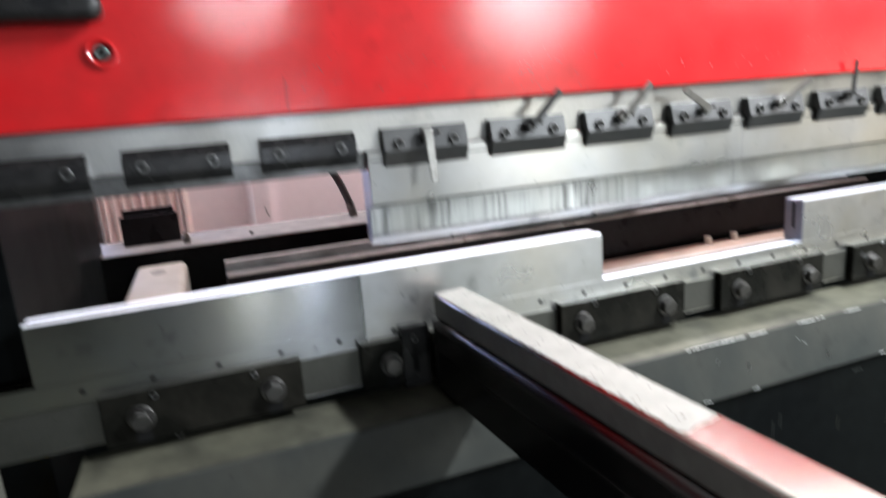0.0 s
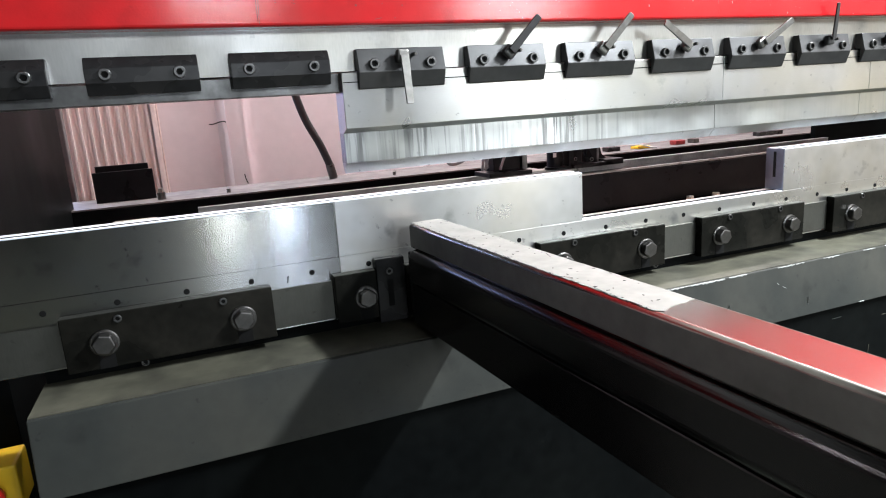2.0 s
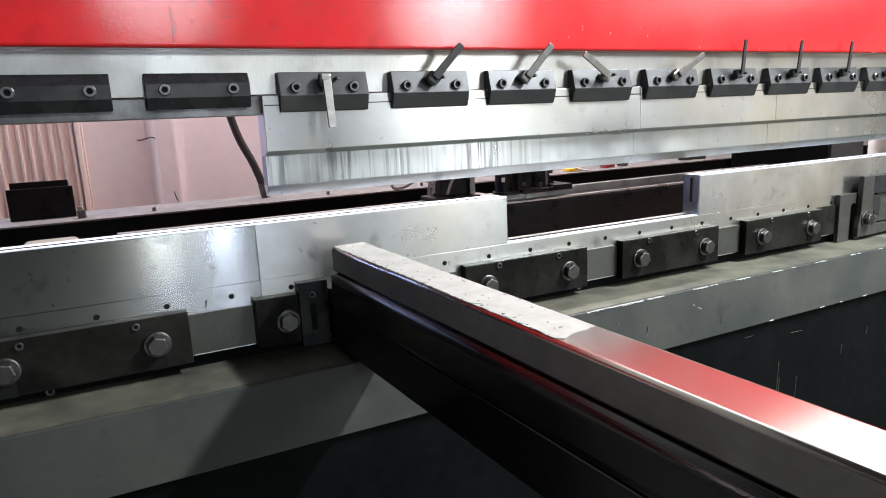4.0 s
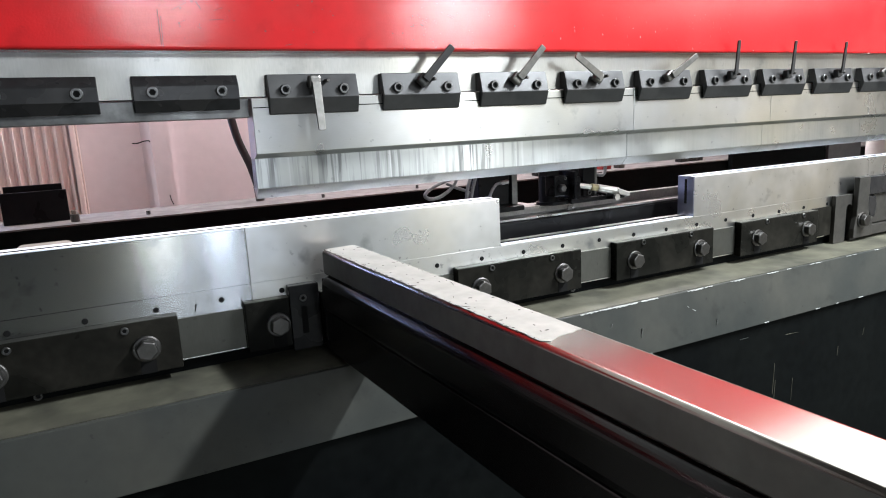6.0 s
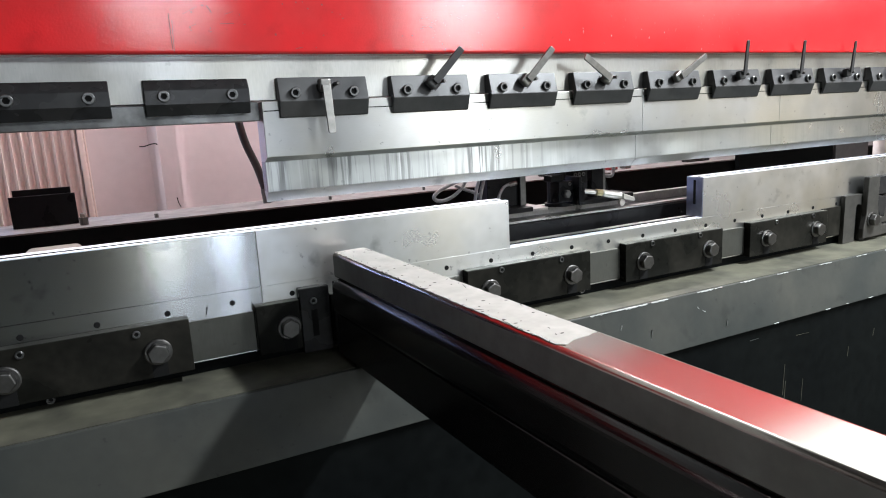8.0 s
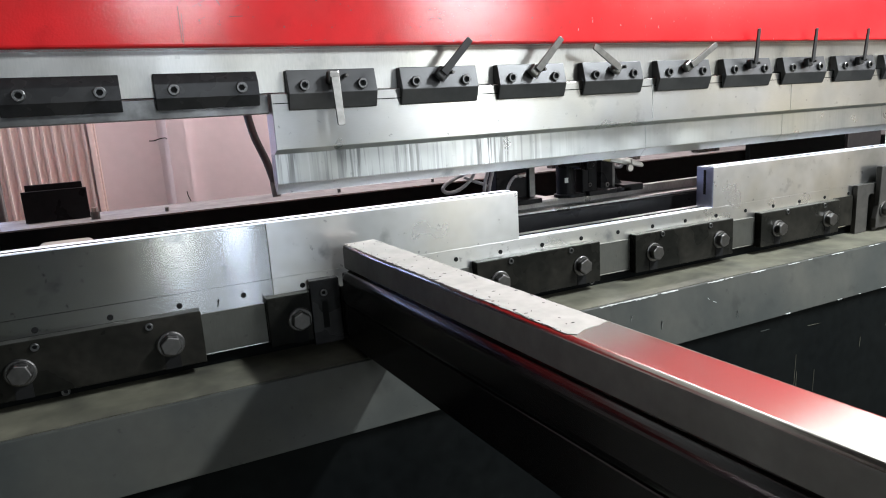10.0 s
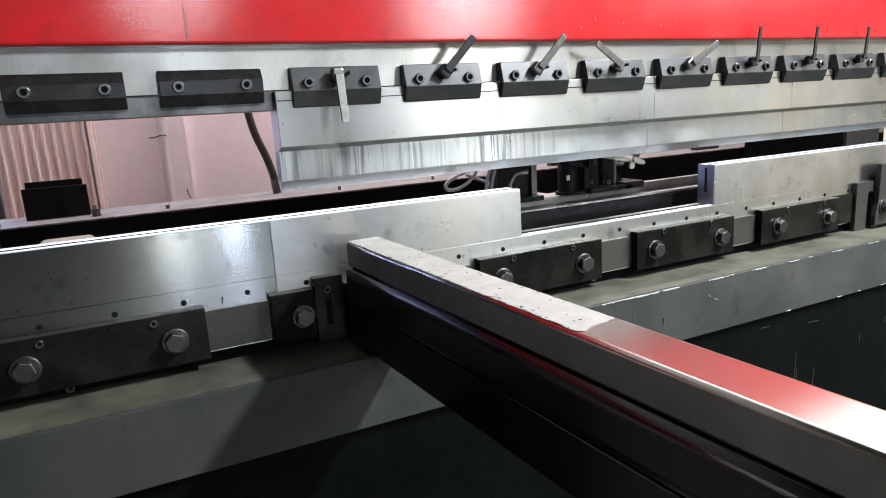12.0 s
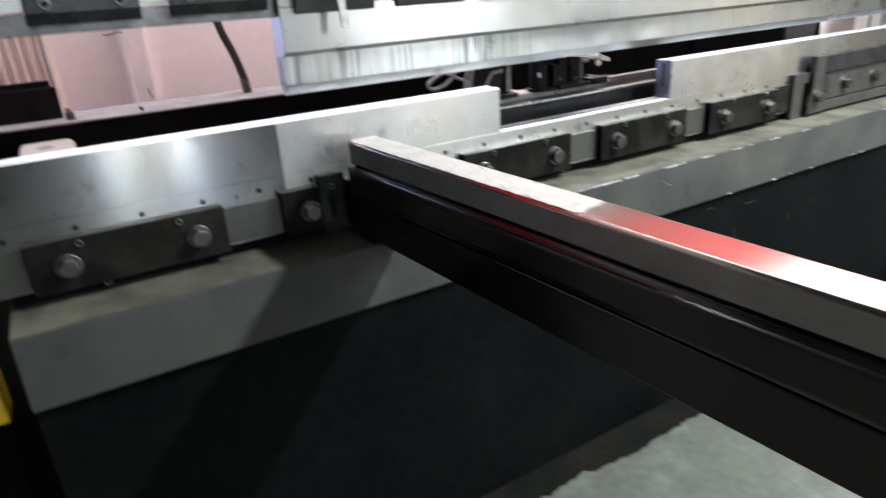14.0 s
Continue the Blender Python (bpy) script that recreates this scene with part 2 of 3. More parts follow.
def link(name, bm, material, parent=None, label="", bevel=0.0, smooth=False, seg=2):
    bmesh.ops.recalc_face_normals(bm, faces=bm.faces[:])
    if bevel:
        sharp = [e for e in bm.edges if len(e.link_faces) == 2 and e.calc_face_angle(0) > 0.5]
        bmesh.ops.bevel(bm, geom=sharp, offset=bevel, segments=seg, affect="EDGES", profile=0.5, clamp_overlap=True)
    me = bpy.data.meshes.new(name)
    bm.to_mesh(me)
    bm.free()
    me.materials.append(material)
    if smooth:
        for f in me.polygons:
            f.use_smooth = True
    o = new(name, me)
    if parent:
        o.parent = parent
    if label:
        o["label"] = label
    return o


def part(name, bm, material, parent, label="", **k):
    return link(name, bm, material, parent, label, **k)


def thing(name, label, category, at=None, group="", kind=""):
    o = new(name)
    o.empty_display_size = 0.05
    if at:
        o.matrix_basis = at
    return tagged(o, label, category, group, kind)


def box(x0, x1, y0, y1, z0, z1):
    bm = bmesh.new()
    return add_box(bm, x0, x1, y0, y1, z0, z1)


def add_box(bm, x0, x1, y0, y1, z0, z1):
    v = [bm.verts.new(c) for c in ((x0, y0, z0), (x1, y0, z0), (x1, y1, z0), (x0, y1, z0), (x0, y0, z1), (x1, y0, z1), (x1, y1, z1), (x0, y1, z1))]
    for f in ((0, 3, 2, 1), (4, 5, 6, 7), (0, 1, 5, 4), (1, 2, 6, 5), (2, 3, 7, 6), (3, 0, 4, 7)):
        bm.faces.new([v[i] for i in f])
    return bm


def prism(profile, a, b, axis="x"):
    """A profile of (y, z) swept along x from a to b; with axis y a profile of (x, z), with axis z one of (x, y)."""
    bm = bmesh.new()
    at = {"x": lambda u, v, s: (s, u, v), "y": lambda u, v, s: (u, s, v), "z": lambda u, v, s: (u, v, s)}[axis]
    r0 = [bm.verts.new(at(u, v, a)) for u, v in profile]
    r1 = [bm.verts.new(at(u, v, b)) for u, v in profile]
    n = len(profile)
    bm.faces.new(r0)
    bm.faces.new(r1[::-1])
    for i in range(n):
        bm.faces.new((r0[i], r1[i], r1[(i + 1) % n], r0[(i + 1) % n]))
    return bm


def ring(r, n=20, turn=0.0):
    return [(r * math.cos(2 * math.pi * i / n + turn), r * math.sin(2 * math.pi * i / n + turn)) for i in range(n)]


def disc(x, z, r, y0, y1, n=20, turn=0.0):
    """A short cylinder along y."""
    return prism([(x + u, z + v) for u, v in ring(r, n, turn)], y0, y1, "y")


def turned(profile, n=24):
    """A profile of (radius, y) turned about the y axis; open ends are closed."""
    bm = bmesh.new()
    rows = [[bm.verts.new((r * math.cos(2 * math.pi * i / n), y, r * math.sin(2 * math.pi * i / n))) for i in range(n)] for r, y in profile]
    for a, b in zip(rows, rows[1:]):
        for i in range(n):
            bm.faces.new((a[i], a[(i + 1) % n], b[(i + 1) % n], b[i]))
    bm.faces.new(rows[0])
    bm.faces.new(rows[-1][::-1])
    return bm


def tube(points, r, n=10):
    """A round tube along a smooth line through points."""
    pts = [Vector(p) for p in points]
    line = []
    for i in range(len(pts) - 1):
        p0, p1, p2, p3 = pts[max(i - 1, 0)], pts[i], pts[i + 1], pts[min(i + 2, len(pts) - 1)]
        for k in range(8):
            t = k / 8
            line.append(0.5 * (2 * p1 + (p2 - p0) * t + (2 * p0 - 5 * p1 + 4 * p2 - p3) * t * t + (3 * p1 - p0 - 3 * p2 + p3) * t ** 3))
    line.append(pts[-1])
    bm = bmesh.new()
    rows = []
    side = None
    for i, p in enumerate(line):
        d = (line[min(i + 1, len(line) - 1)] - line[max(i - 1, 0)]).normalized()
        side = (side - d * side.dot(d)).normalized() if side else d.orthogonal().normalized()
        up = d.cross(side)
        rows.append([bm.verts.new(p + r * (math.cos(2 * math.pi * k / n) * side + math.sin(2 * math.pi * k / n) * up)) for k in range(n)])
    for a, b in zip(rows, rows[1:]):
        for k in range(n):
            bm.faces.new((a[k], a[(k + 1) % n], b[(k + 1) % n], b[k]))
    bm.faces.new(rows[0])
    bm.faces.new(rows[-1][::-1])
    return bm


def cap_screw(x, z, y, r, parent, name="cap_screw", depth=0.006):
    """A socket head: knurled ring, face with a hexagon sunk into it, seen from -y."""
    o = part(name, turned([(r, depth), (r, 0.001), (r * 0.88, 0.0), (r * 0.62, 0.0), (r * 0.60, depth * 0.7)], 20), SCREW, parent, "steel socket head screw")
    o.location = (x, y - depth, z)
    part("socket", turned([(r * 0.56, depth * 0.95), (r * 0.56, depth * 0.60)], 6), INK_SHADE, o)
    return o


def hex_bolt(x, z, y, r, parent, height=0.018):
    """A hexagon bolt head on a round washer, seen from -y."""
    o = part("bolt", turned([(r * 1.22, 0), (r * 1.22, -0.003), (r * 1.12, -0.004)], 28), BOLT, parent, "worn zinc-plated hexagon bolt")
    o.location = (x, y, z)
    head = prism([(u, v) for u, v in ring(r, 6, random.uniform(0, 1))], -0.004, -height, "y")
    part("bolt_head", head, BOLT, o, bevel=0.0025)
    return o


# ---- hall: floor, rear wall, and unseen dark walls and ceiling added round them ----
tagged(link("floor", box(-8, 7.5, -8, 1.75, -0.2, 0), FLOOR), "worn grey concrete hall floor with oil stains", "floor", kind="structure")


def pierced(name, material, label, solid, gaps):
    """A wall of boxes round its openings; solid spans and gaps are boxes in place."""
    bm = bmesh.new()
    for b in solid + gaps:
        add_box(bm, *b)
    return tagged(link(name, bm, material), label, "wall", kind="structure")


tagged(link("wall_left", box(-8.2, -8, -8, 1.95, -0.2, 5.4), HALL), "unseen plain grey hall wall", "wall", kind="structure")
rear = pierced("wall_rear", WALLP, "pinkish white plastered hall wall behind the machine, with a slim window", [(-8, -0.975, 1.75, 1.95, -0.2, 5.4), (-0.765, 7.5, 1.75, 1.95, -0.2, 5.4)],
               [(-0.975, -0.765, 1.75, 1.95, -0.2, 0.6), (-0.975, -0.765, 1.75, 1.95, 2.2, 5.4)])
tagged(link("ceiling", box(-8.2, 7.7, -8.2, 1.95, 5.4, 5.55), HALL), "unseen plain hall ceiling", "ceiling", kind="structure")


def front_wall():
    bm = bmesh.new()
    x = -8.2
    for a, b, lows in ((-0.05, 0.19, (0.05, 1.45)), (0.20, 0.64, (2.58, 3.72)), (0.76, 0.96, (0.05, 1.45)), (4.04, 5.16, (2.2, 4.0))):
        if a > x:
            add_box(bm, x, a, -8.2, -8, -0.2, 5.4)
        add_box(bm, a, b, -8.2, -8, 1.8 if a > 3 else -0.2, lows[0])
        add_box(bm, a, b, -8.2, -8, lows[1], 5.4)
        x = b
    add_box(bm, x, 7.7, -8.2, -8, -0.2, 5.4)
    tagged(link("wall_front", bm, HALL), "unseen plain grey hall wall with tall narrow slits, two window openings and an added low fill opening", "wall", kind="structure")


def right_wall():
    bm = bmesh.new()
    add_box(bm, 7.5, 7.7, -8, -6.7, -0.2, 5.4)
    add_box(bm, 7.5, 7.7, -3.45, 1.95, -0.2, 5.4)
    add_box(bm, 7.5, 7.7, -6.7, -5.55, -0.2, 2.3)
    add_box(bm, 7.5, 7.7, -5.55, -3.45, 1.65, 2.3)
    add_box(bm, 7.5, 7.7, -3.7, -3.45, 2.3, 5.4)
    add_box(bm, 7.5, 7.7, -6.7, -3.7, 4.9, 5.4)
    tagged(link("wall_right", bm, HALL), "unseen plain grey hall wall with a wide window over an added low fill opening", "wall", kind="structure")


front_wall()
right_wall()
lamp = thing("hanging_lamp", "long hanging workshop lamp with a pale housing", "hanging lamp", pose(1.85, -1.15, 2.70))
part("housing", box(-0.16, 0.16, -0.7, 0.7, 0.0, 0.08), HALL, lamp, bevel=0.01)
for y in (-0.5, 0.5):
    part("hanger", box(-0.006, 0.006, y - 0.006, y + 0.006, 0.081, 2.70), BLACK, lamp)
lamp = thing("added_lamp_fitting", "long slim lamp fitting, unseen, added high on the rear wall", "ceiling light", pose(1.0, 1.5, 3.19))
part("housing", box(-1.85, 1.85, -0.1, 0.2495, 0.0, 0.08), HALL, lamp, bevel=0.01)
lamp = thing("added_lamp_fitting", "slim lamp fitting, unseen, added far left on the rear wall", "ceiling light", pose(-4.2, 1.4, 3.19))
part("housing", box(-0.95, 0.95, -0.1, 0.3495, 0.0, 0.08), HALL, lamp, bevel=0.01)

# wall furniture behind the machine
pil = thing("pilaster", "pinkish white plastered pilaster on the rear wall", "pilaster", kind="structure")
part("shaft", prism([(-0.172, 1.7495), (-0.138, 1.695), (-0.070, 1.695), (-0.077, 1.7495)], 0, 4.2, "z"), WALLP, pil)
tagged(link("wall_wire", tube([(-0.205, 1.740, 1.110), (-0.187, 1.736, 1.110), (-0.163, 1.716, 1.117), (-0.147, 1.690, 1.118), (-0.143, 1.692, 1.114)], 0.0022, 6), INK_SHADE), "thin dark wire stub on the plaster", "wire")

tagged(link("wall_wire", tube([(-0.096, 1.690, 0.902), (-0.093, 1.688, 0.882), (-0.086, 1.688, 0.862)], 0.0018, 6), INK_SHADE), "short dark wire stub low on the pilaster", "wire")


def corrugated():
    bm = bmesh.new()
    prof = []
    x = -0.745
    while x < -0.43:
        prof += [(x, 1.735), (x + 0.006, 1.735), (x + 0.012, 1.716), (x + 0.021, 1.712), (x + 0.027, 1.728)]
        x += 0.0335
    front = [bm.verts.new((a, b, 0.02)) for a, b in prof]
    top = [bm.verts.new((a, b, 3.0)) for a, b in prof]
    for i in range(len(prof) - 1):
        bm.faces.new((front[i], front[i + 1], top[i + 1], top[i]))
    o = thing("corrugated_panel", "pale pink ribbed sheet metal panel on the wall", "wall panel", kind="structure")
    part("sheet", bm, RIB, o)
    part("edge_trim", box(-0.412, -0.394, 1.698, 1.748, 0, 3.0), RIB, o, bevel=0.003)
    part("edge_trim", box(-0.3925, -0.387, 1.728, 1.748, 0, 3.0), RIB, o, bevel=0.002)


corrugated()
tagged(link("wall_post", box(-0.70, -0.665, 1.36, 1.40, 0, 3.0), DUSTY, bevel=0.004), "slim dusty steel post behind the press", "post", kind="structure")

# ---- the press: ram with its clamping bar ----
ram = thing("press_ram", "glossy red painted press brake ram with steel clamping bar", "press ram")
part("upper_cover", box(-1.6, 3.4, -0.012, 0.11, 1.6405, 2.6), WHITE, ram, "unseen white upper cover, added for the arm's reflection", bevel=0.002)
part("red_plate", box(-1.6, 3.4, -0.012, 0.11, 1.260, 1.64), RED, ram, "glossy red painted plate with orange peel", bevel=0.005, seg=3)
part("clamping_bar", box(-1.6, 3.4, 0.024, 0.085, 1.191, 1.2605), HOLDER, ram, "bare ground steel clamping bar")
part("lower_bar", box(-1.6, -0.0565, 0.026, 0.075, 1.158, 1.1885), SCREW, ram, "bare steel bar under the clamps", bevel=0.001)
part("seam", box(-0.1800, -0.1791, -0.0123, -0.0118, 1.267, 1.318), INK_SHADE, ram)
fleck_rnd = random.Random(21)
for i in range(46):
    cx = fleck_rnd.choice((-0.09, 0.02, 0.31, 0.36, 0.9))
    x, z = fleck_rnd.gauss(cx, 0.05), fleck_rnd.uniform(1.268, 1.345)
    w, h = fleck_rnd.uniform(0.0006, 0.0022), fleck_rnd.uniform(0.0006, 0.0022)
    part("paint_fleck", prism([(x + w * u, z + h * v) for u, v in ring(1, 6)], -0.0123, -0.0115, "y"), DULLRED, ram)
for x, z, dx, dz in ((-0.160, 1.317, 0.021, 0.011), (-0.178, 1.263, 0.002, 0.045), (-0.108, 1.304, 0.020, 0.001), (-0.125, 1.330, 0.006, -0.010), (-0.10, 1.318, 0.012, 0.004),
                    (0.230, 1.305, 0.010, 0.001), (0.244, 1.306, 0.010, -0.004), (0.004, 1.268, 0.012, 0.002), (-0.150, 1.300, 0.007, 0.003), (0.30, 1.322, 0.013, -0.005)):
    part("scratch", prism([(x, z), (x + dx, z + dz), (x + dx + 0.0007, z + dz + 0.0007), (x + 0.0007, z + 0.0007)], -0.0122, -0.0115, "y"), PANEL, ram, "dark scratch")
for i in range(34):
    x, z = fleck_rnd.gauss(fleck_rnd.choice((0.62, 0.80, 1.0)), 0.06), fleck_rnd.uniform(1.264, 1.335)
    w, h = fleck_rnd.uniform(0.0004, 0.0009), fleck_rnd.uniform(0.0008, 0.004)
    part("paint_fleck", prism([(x + w * u, z + h * v) for u, v in ring(1, 6)], -0.0123, -0.0115, "y"), CHIP if i % 4 == 0 else DULLRED, ram)
for i in range(26):
    x, z = fleck_rnd.gauss(0.25, 0.035), fleck_rnd.uniform(1.262, 1.335)
    w, h = fleck_rnd.uniform(0.0006, 0.0016), fleck_rnd.uniform(0.0006, 0.0014)
    part("paint_fleck", prism([(x + w * u, z + h * v) for u, v in ring(1, 6)], -0.0123, -0.0115, "y"), PANEL, ram)
eye = part("recess_ring", turned([(0.021, 0.0), (0.021, -0.004), (0.017, -0.005), (0.013, -0.0025), (0.012, 0.0)], 28), RED, ram)
eye.location = (-0.425, -0.012, 1.363)
cap_screw(-0.425, 1.363, -0.0125, 0.010, ram, depth=0.005)
part("grip_bar", box(-0.80, -0.412, -0.045, -0.012, 1.402, 1.440), BLACK, ram, "black moulded grip bar", bevel=0.016, seg=5)


def clamp(k):
    """One clamp; its middle lies at x = 0.05 + 0.2 k."""
    plain = k < 0
    o = thing("tool_clamp", "black steel tool clamp with two socket screws" + ("" if plain else " and a small lever"), "tool clamp", pose(0.05 + 0.2 * k, 0, 0), "tool clamps under the ram")
    if plain:
        prof = [(0.0235, 1.225), (0.012, 1.225), (0.001, 1.209), (0.001, 1.188), (0.008, 1.171), (0.0235, 1.171)]
    else:
        prof = [(0.0235, 1.225), (0.008, 1.225), (-0.002, 1.187), (0.007, 1.162), (0.0105, 1.160), (0.0105, 1.190), (0.0235, 1.1905)]
    part("clamp_body", prism(prof, -0.077, 0.077), BLACK if plain else CLAMP, o, bevel=0.0012)
    for s in (-0.05, 0.05):
        cap_screw(s, 1.200, 0.0005, 0.0088, o)
    return o


# lever of each clamp: tip as an offset along x and up, and its tone
LEVERS = [(0.000, -0.076, 1), (0.048, 0.054, 0), (0.046, 0.055, 1), (-0.072, 0.040, 1), (0.056, 0.040, 1), (-0.008, 0.072, 0), (-0.009, 0.073, 0), (-0.010, 0.073, 0),
          (0.055, 0.04, 1), (-0.01, 0.07, 0), (0.0, 0.07, 0)]


def lever(o, dx, dz, bright):
    """A flat lever on a square boss, bent outwards towards its tip."""
    length, a = math.hypot(dx, dz), math.atan2(dz, dx)
    hub = part("lever_hub", box(-0.0105, 0.0105, -0.014, 0.001, -0.0105, 0.0105), LEVER if bright else CLAMP, o, "square lever hub", bevel=0.004)
    hub.matrix_basis = pose(-0.002, 0, 1.211, 0, -math.degrees(a), 0)
    bm = bmesh.new()
    n = 12
    rows = []
    for i in range(n + 1):
        s = min(1.0, i / (n - 2)) if i < n else 1.045
        if i == n - 1:
            s = 1.028
        u, w = s * length, (0.0056 if dz > 0.06 else 0.0074) - 0.0010 * s
        if i == n:
            w *= 0.6
        y = -0.016 - 0.012 * s
        rows.append([bm.verts.new(c) for c in ((u, y - 0.004, -w), (u, y - 0.004, w), (u, y, w), (u, y, -w))])
    for p, q in zip(rows, rows[1:]):
        for i in range(4):
            bm.faces.new((p[i], p[(i + 1) % 4], q[(i + 1) % 4], q[i]))
    bm.faces.new(rows[0])
    bm.faces.new(rows[-1][::-1])
    lv = part("lever", bm, LEVER if bright else CLAMP, o, "bare steel lever" if bright else "dark steel lever", bevel=0.001)
    lv.matrix_basis = pose(-0.002, 0, 1.211, 0, -math.degrees(a), 0)
    pin = part("stop_pin", turned([(0.0032, 0.004), (0.0032, -0.012), (0.0024, -0.013)], 12), BOLT, o)
    pin.location = (0.020, 0, 1.213)


for k in range(-6, 12):
    c = clamp(k)
    if 0 <= k < len(LEVERS):
        lever(c, *LEVERS[k])

# upper tools
PUNCH_TOP = [(0.0125, 1.1885), (0.0125, 1.0975), (0.034, 1.0895), (0.066, 1.0895), (0.066, 1.1885)]
PUNCH_FOOT = [(0.034, 1.0894), (0.0335, 1.0385), (0.066, 1.0385), (0.0655, 1.0894)]
PUNCH_TIP = [(0.0335, 1.0384), (0.050, 1.0205), (0.054, 1.0205), (0.066, 1.0384)]
for a, b in ((-0.054, 0.7645), (0.7655, 1.216), (1.217, 1.628), (1.629, 2.44)):
    o = thing("punch", "ground steel press brake punch with worn lower flank", "punch", group="punches in the ram")
    part("punch_body", prism(PUNCH_TOP, a, b), STEEL, o, bevel=0.0008)
    part("punch_blade", prism(PUNCH_FOOT, a, b), PUNCH_LOW, o, "scratched steel blade", bevel=0.0006)
    part("punch_tip", prism(PUNCH_TIP, a, b), STEEL, o, "ground punch tip", bevel=0.0004)
    part("groove", box(a + 0.002, b - 0.002, 0.0115, 0.0125, 1.1720, 1.1735), INK_SHADE, o)

# ---- lower tools ----
rail = thing("die_rail", "bare steel die rail along the machine bed", "die rail")
RAIL = [(0.052, 0.758), (0.052, 0.873), (0.072, 0.873), (0.072, 0.866), (0.078, 0.866), (0.078, 0.873), (0.105, 0.873), (0.105, 0.758)]
part("rail_body", prism(RAIL, -0.86, -0.0803), DIE, rail, bevel=0.0003)
part("rail_body", prism(RAIL, -0.0799, 2.45), WORN_LIT_DIE, rail, bevel=0.0003)
part("rail_foot", box(-0.565, 2.44, 0.064, 0.100, 0.7346, 0.7579), DARKBED, rail, "recessed foot, darkened as shade under the plates")
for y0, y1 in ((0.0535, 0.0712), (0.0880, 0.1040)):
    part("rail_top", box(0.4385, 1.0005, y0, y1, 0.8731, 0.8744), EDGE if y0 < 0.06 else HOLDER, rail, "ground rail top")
part("rail_groove", box(0.4385, 1.0005, 0.0714, 0.0878, 0.8731, 0.8738), INK_SHADE, rail, "black strip painted as rail groove shade")
for x in [-0.548 + 0.1041 * i for i in range(24)]:
    if x < 1.55:
        h = part("screw_hole", turned([(0.0048, 0.0), (0.0048, -0.0008), (0.003, -0.001)], 14), INK_SHADE, rail, "black sunk grub screw")
        h.location = (x, 0.0518, 0.8525)
for a, b in ((-0.86, -0.529), (-0.205, -0.099), (0.220, 0.318), (0.633, 0.732), (1.052, 1.149)):
    part("spacer_strip", box(a, b, 0.047, 0.0519, 0.762, 0.832), STRIP, rail, "bare steel strip")

part("spacer_strip", box(1.467, 1.549, 0.047, 0.0519, 0.762, 0.845), PLATE, rail, "black strip")


def die(a, b, label, steel):
    o = thing("die", label, "die", group="dies on the bed")
    part("front_plate", box(a, b, 0.0525, 0.0715, 0.8732, 0.972), steel, o, bevel=0.0004)
    part("back_plate", box(a, b, 0.0785, 0.1025, 0.8732, 0.972), steel, o, bevel=0.0004)
    part("web", box(a + 0.001, b - 0.001, 0.0715, 0.0785, 0.8735, 0.93), INK_SHADE, o)
    part("groove_lining", box(a + 0.001, b - 0.001, 0.0765, 0.0784, 0.931, 0.9735), INK_SHADE, o, "groove wall blackened as shade")
    part("top_edge", box(a, b, 0.0530, 0.0668, 0.9721, 0.9735), EDGE, o, "ground top edge with painted sheen")
    part("groove_shade_line", box(a, b, 0.0669, 0.0712, 0.9721, 0.9726), INK_SHADE, o, "black strip painted as die groove shade")
    part("top_edge", box(a, b, 0.0788, 0.0925, 0.9721, 0.9735), EDGE, o, "ground top edge with painted sheen")
    part("top_edge", box(a, b, 0.0965, 0.1020, 0.9721, 0.9735), EDGE, o, "ground top edge with painted sheen")
    part("groove_shade_line", box(a, b, 0.0926, 0.0964, 0.9721, 0.9726), INK_SHADE, o, "black line painted as a second groove")
    return o


d1 = die(-0.612, -0.0805, "milled steel die with polished top, brushed grey", DIE)
d2 = die(-0.0797, 0.4365, "milled steel die with polished top and grease marks", WORN_LIT_DIE)
d3 = die(1.003, 1.72, "milled steel die with a slotted end beside the gap", WORN_LIT_DIE)
part("end_face", box(0.9995, 1.0025, 0.0525, 0.1025, 0.8745, 0.9735), BLUE_SHEEN_STEEL, d3, bevel=0.0005)
part("end_slot", box(0.9988, 0.9994, 0.073, 0.0805, 0.905, 0.966), INK_SHADE, d3, "dark slot")
d4 = die(1.721, 2.45, "milled steel die at the far end of the bed", WORN_LIT_DIE)
# a hand-written figure on the rail
mark = tagged(link("ink_mark", tube([(-0.176, 0.0513, 0.840), (-0.173, 0.0513, 0.852), (-0.1755, 0.0513, 0.848)], 0.0009, 6), INK_SHADE), "short black ink stroke on the die rail", "ink mark")


def clamp_plate(a, b, bolts, screws, label="oily black steel die clamp plate with hexagon bolts"):
    o = thing("die_clamp_plate", label, "clamp plate", group="clamp plates along the die rail")
    part("plate_body", box(a, b, 0.030, 0.0518, 0.754, 0.843), PLATE, o, bevel=0.0015)
    part("worn_edge", box(a + 0.001, b - 0.001, 0.0315, 0.0505, 0.8431, 0.8437), STRIP, o, "bare worn top edge")
    for x in bolts:
        hex_bolt(x, 0.797, 0.030, 0.0178, o)
        part("bolt_slot", box(x - 0.012, x + 0.012, 0.0292, 0.0299, 0.7545, 0.785), INK_SHADE, o, "dark bolt slot")
    for x, z in screws:
        cap_screw(x, z, 0.031, 0.0062, o, depth=0.004)
    return o


clamp_plate(-0.527, -0.206, (-0.469, -0.258), ((-0.445, 0.832), (-0.286, 0.832)))
clamp_plate(-0.098, -0.021, (-0.043,), (), "oily black steel die clamp plate with one bolt beside the arm")
stop = thing("slotted_plate", "oily black slotted plate between clamp plate and arm", "slotted plate", group="slotted plates")
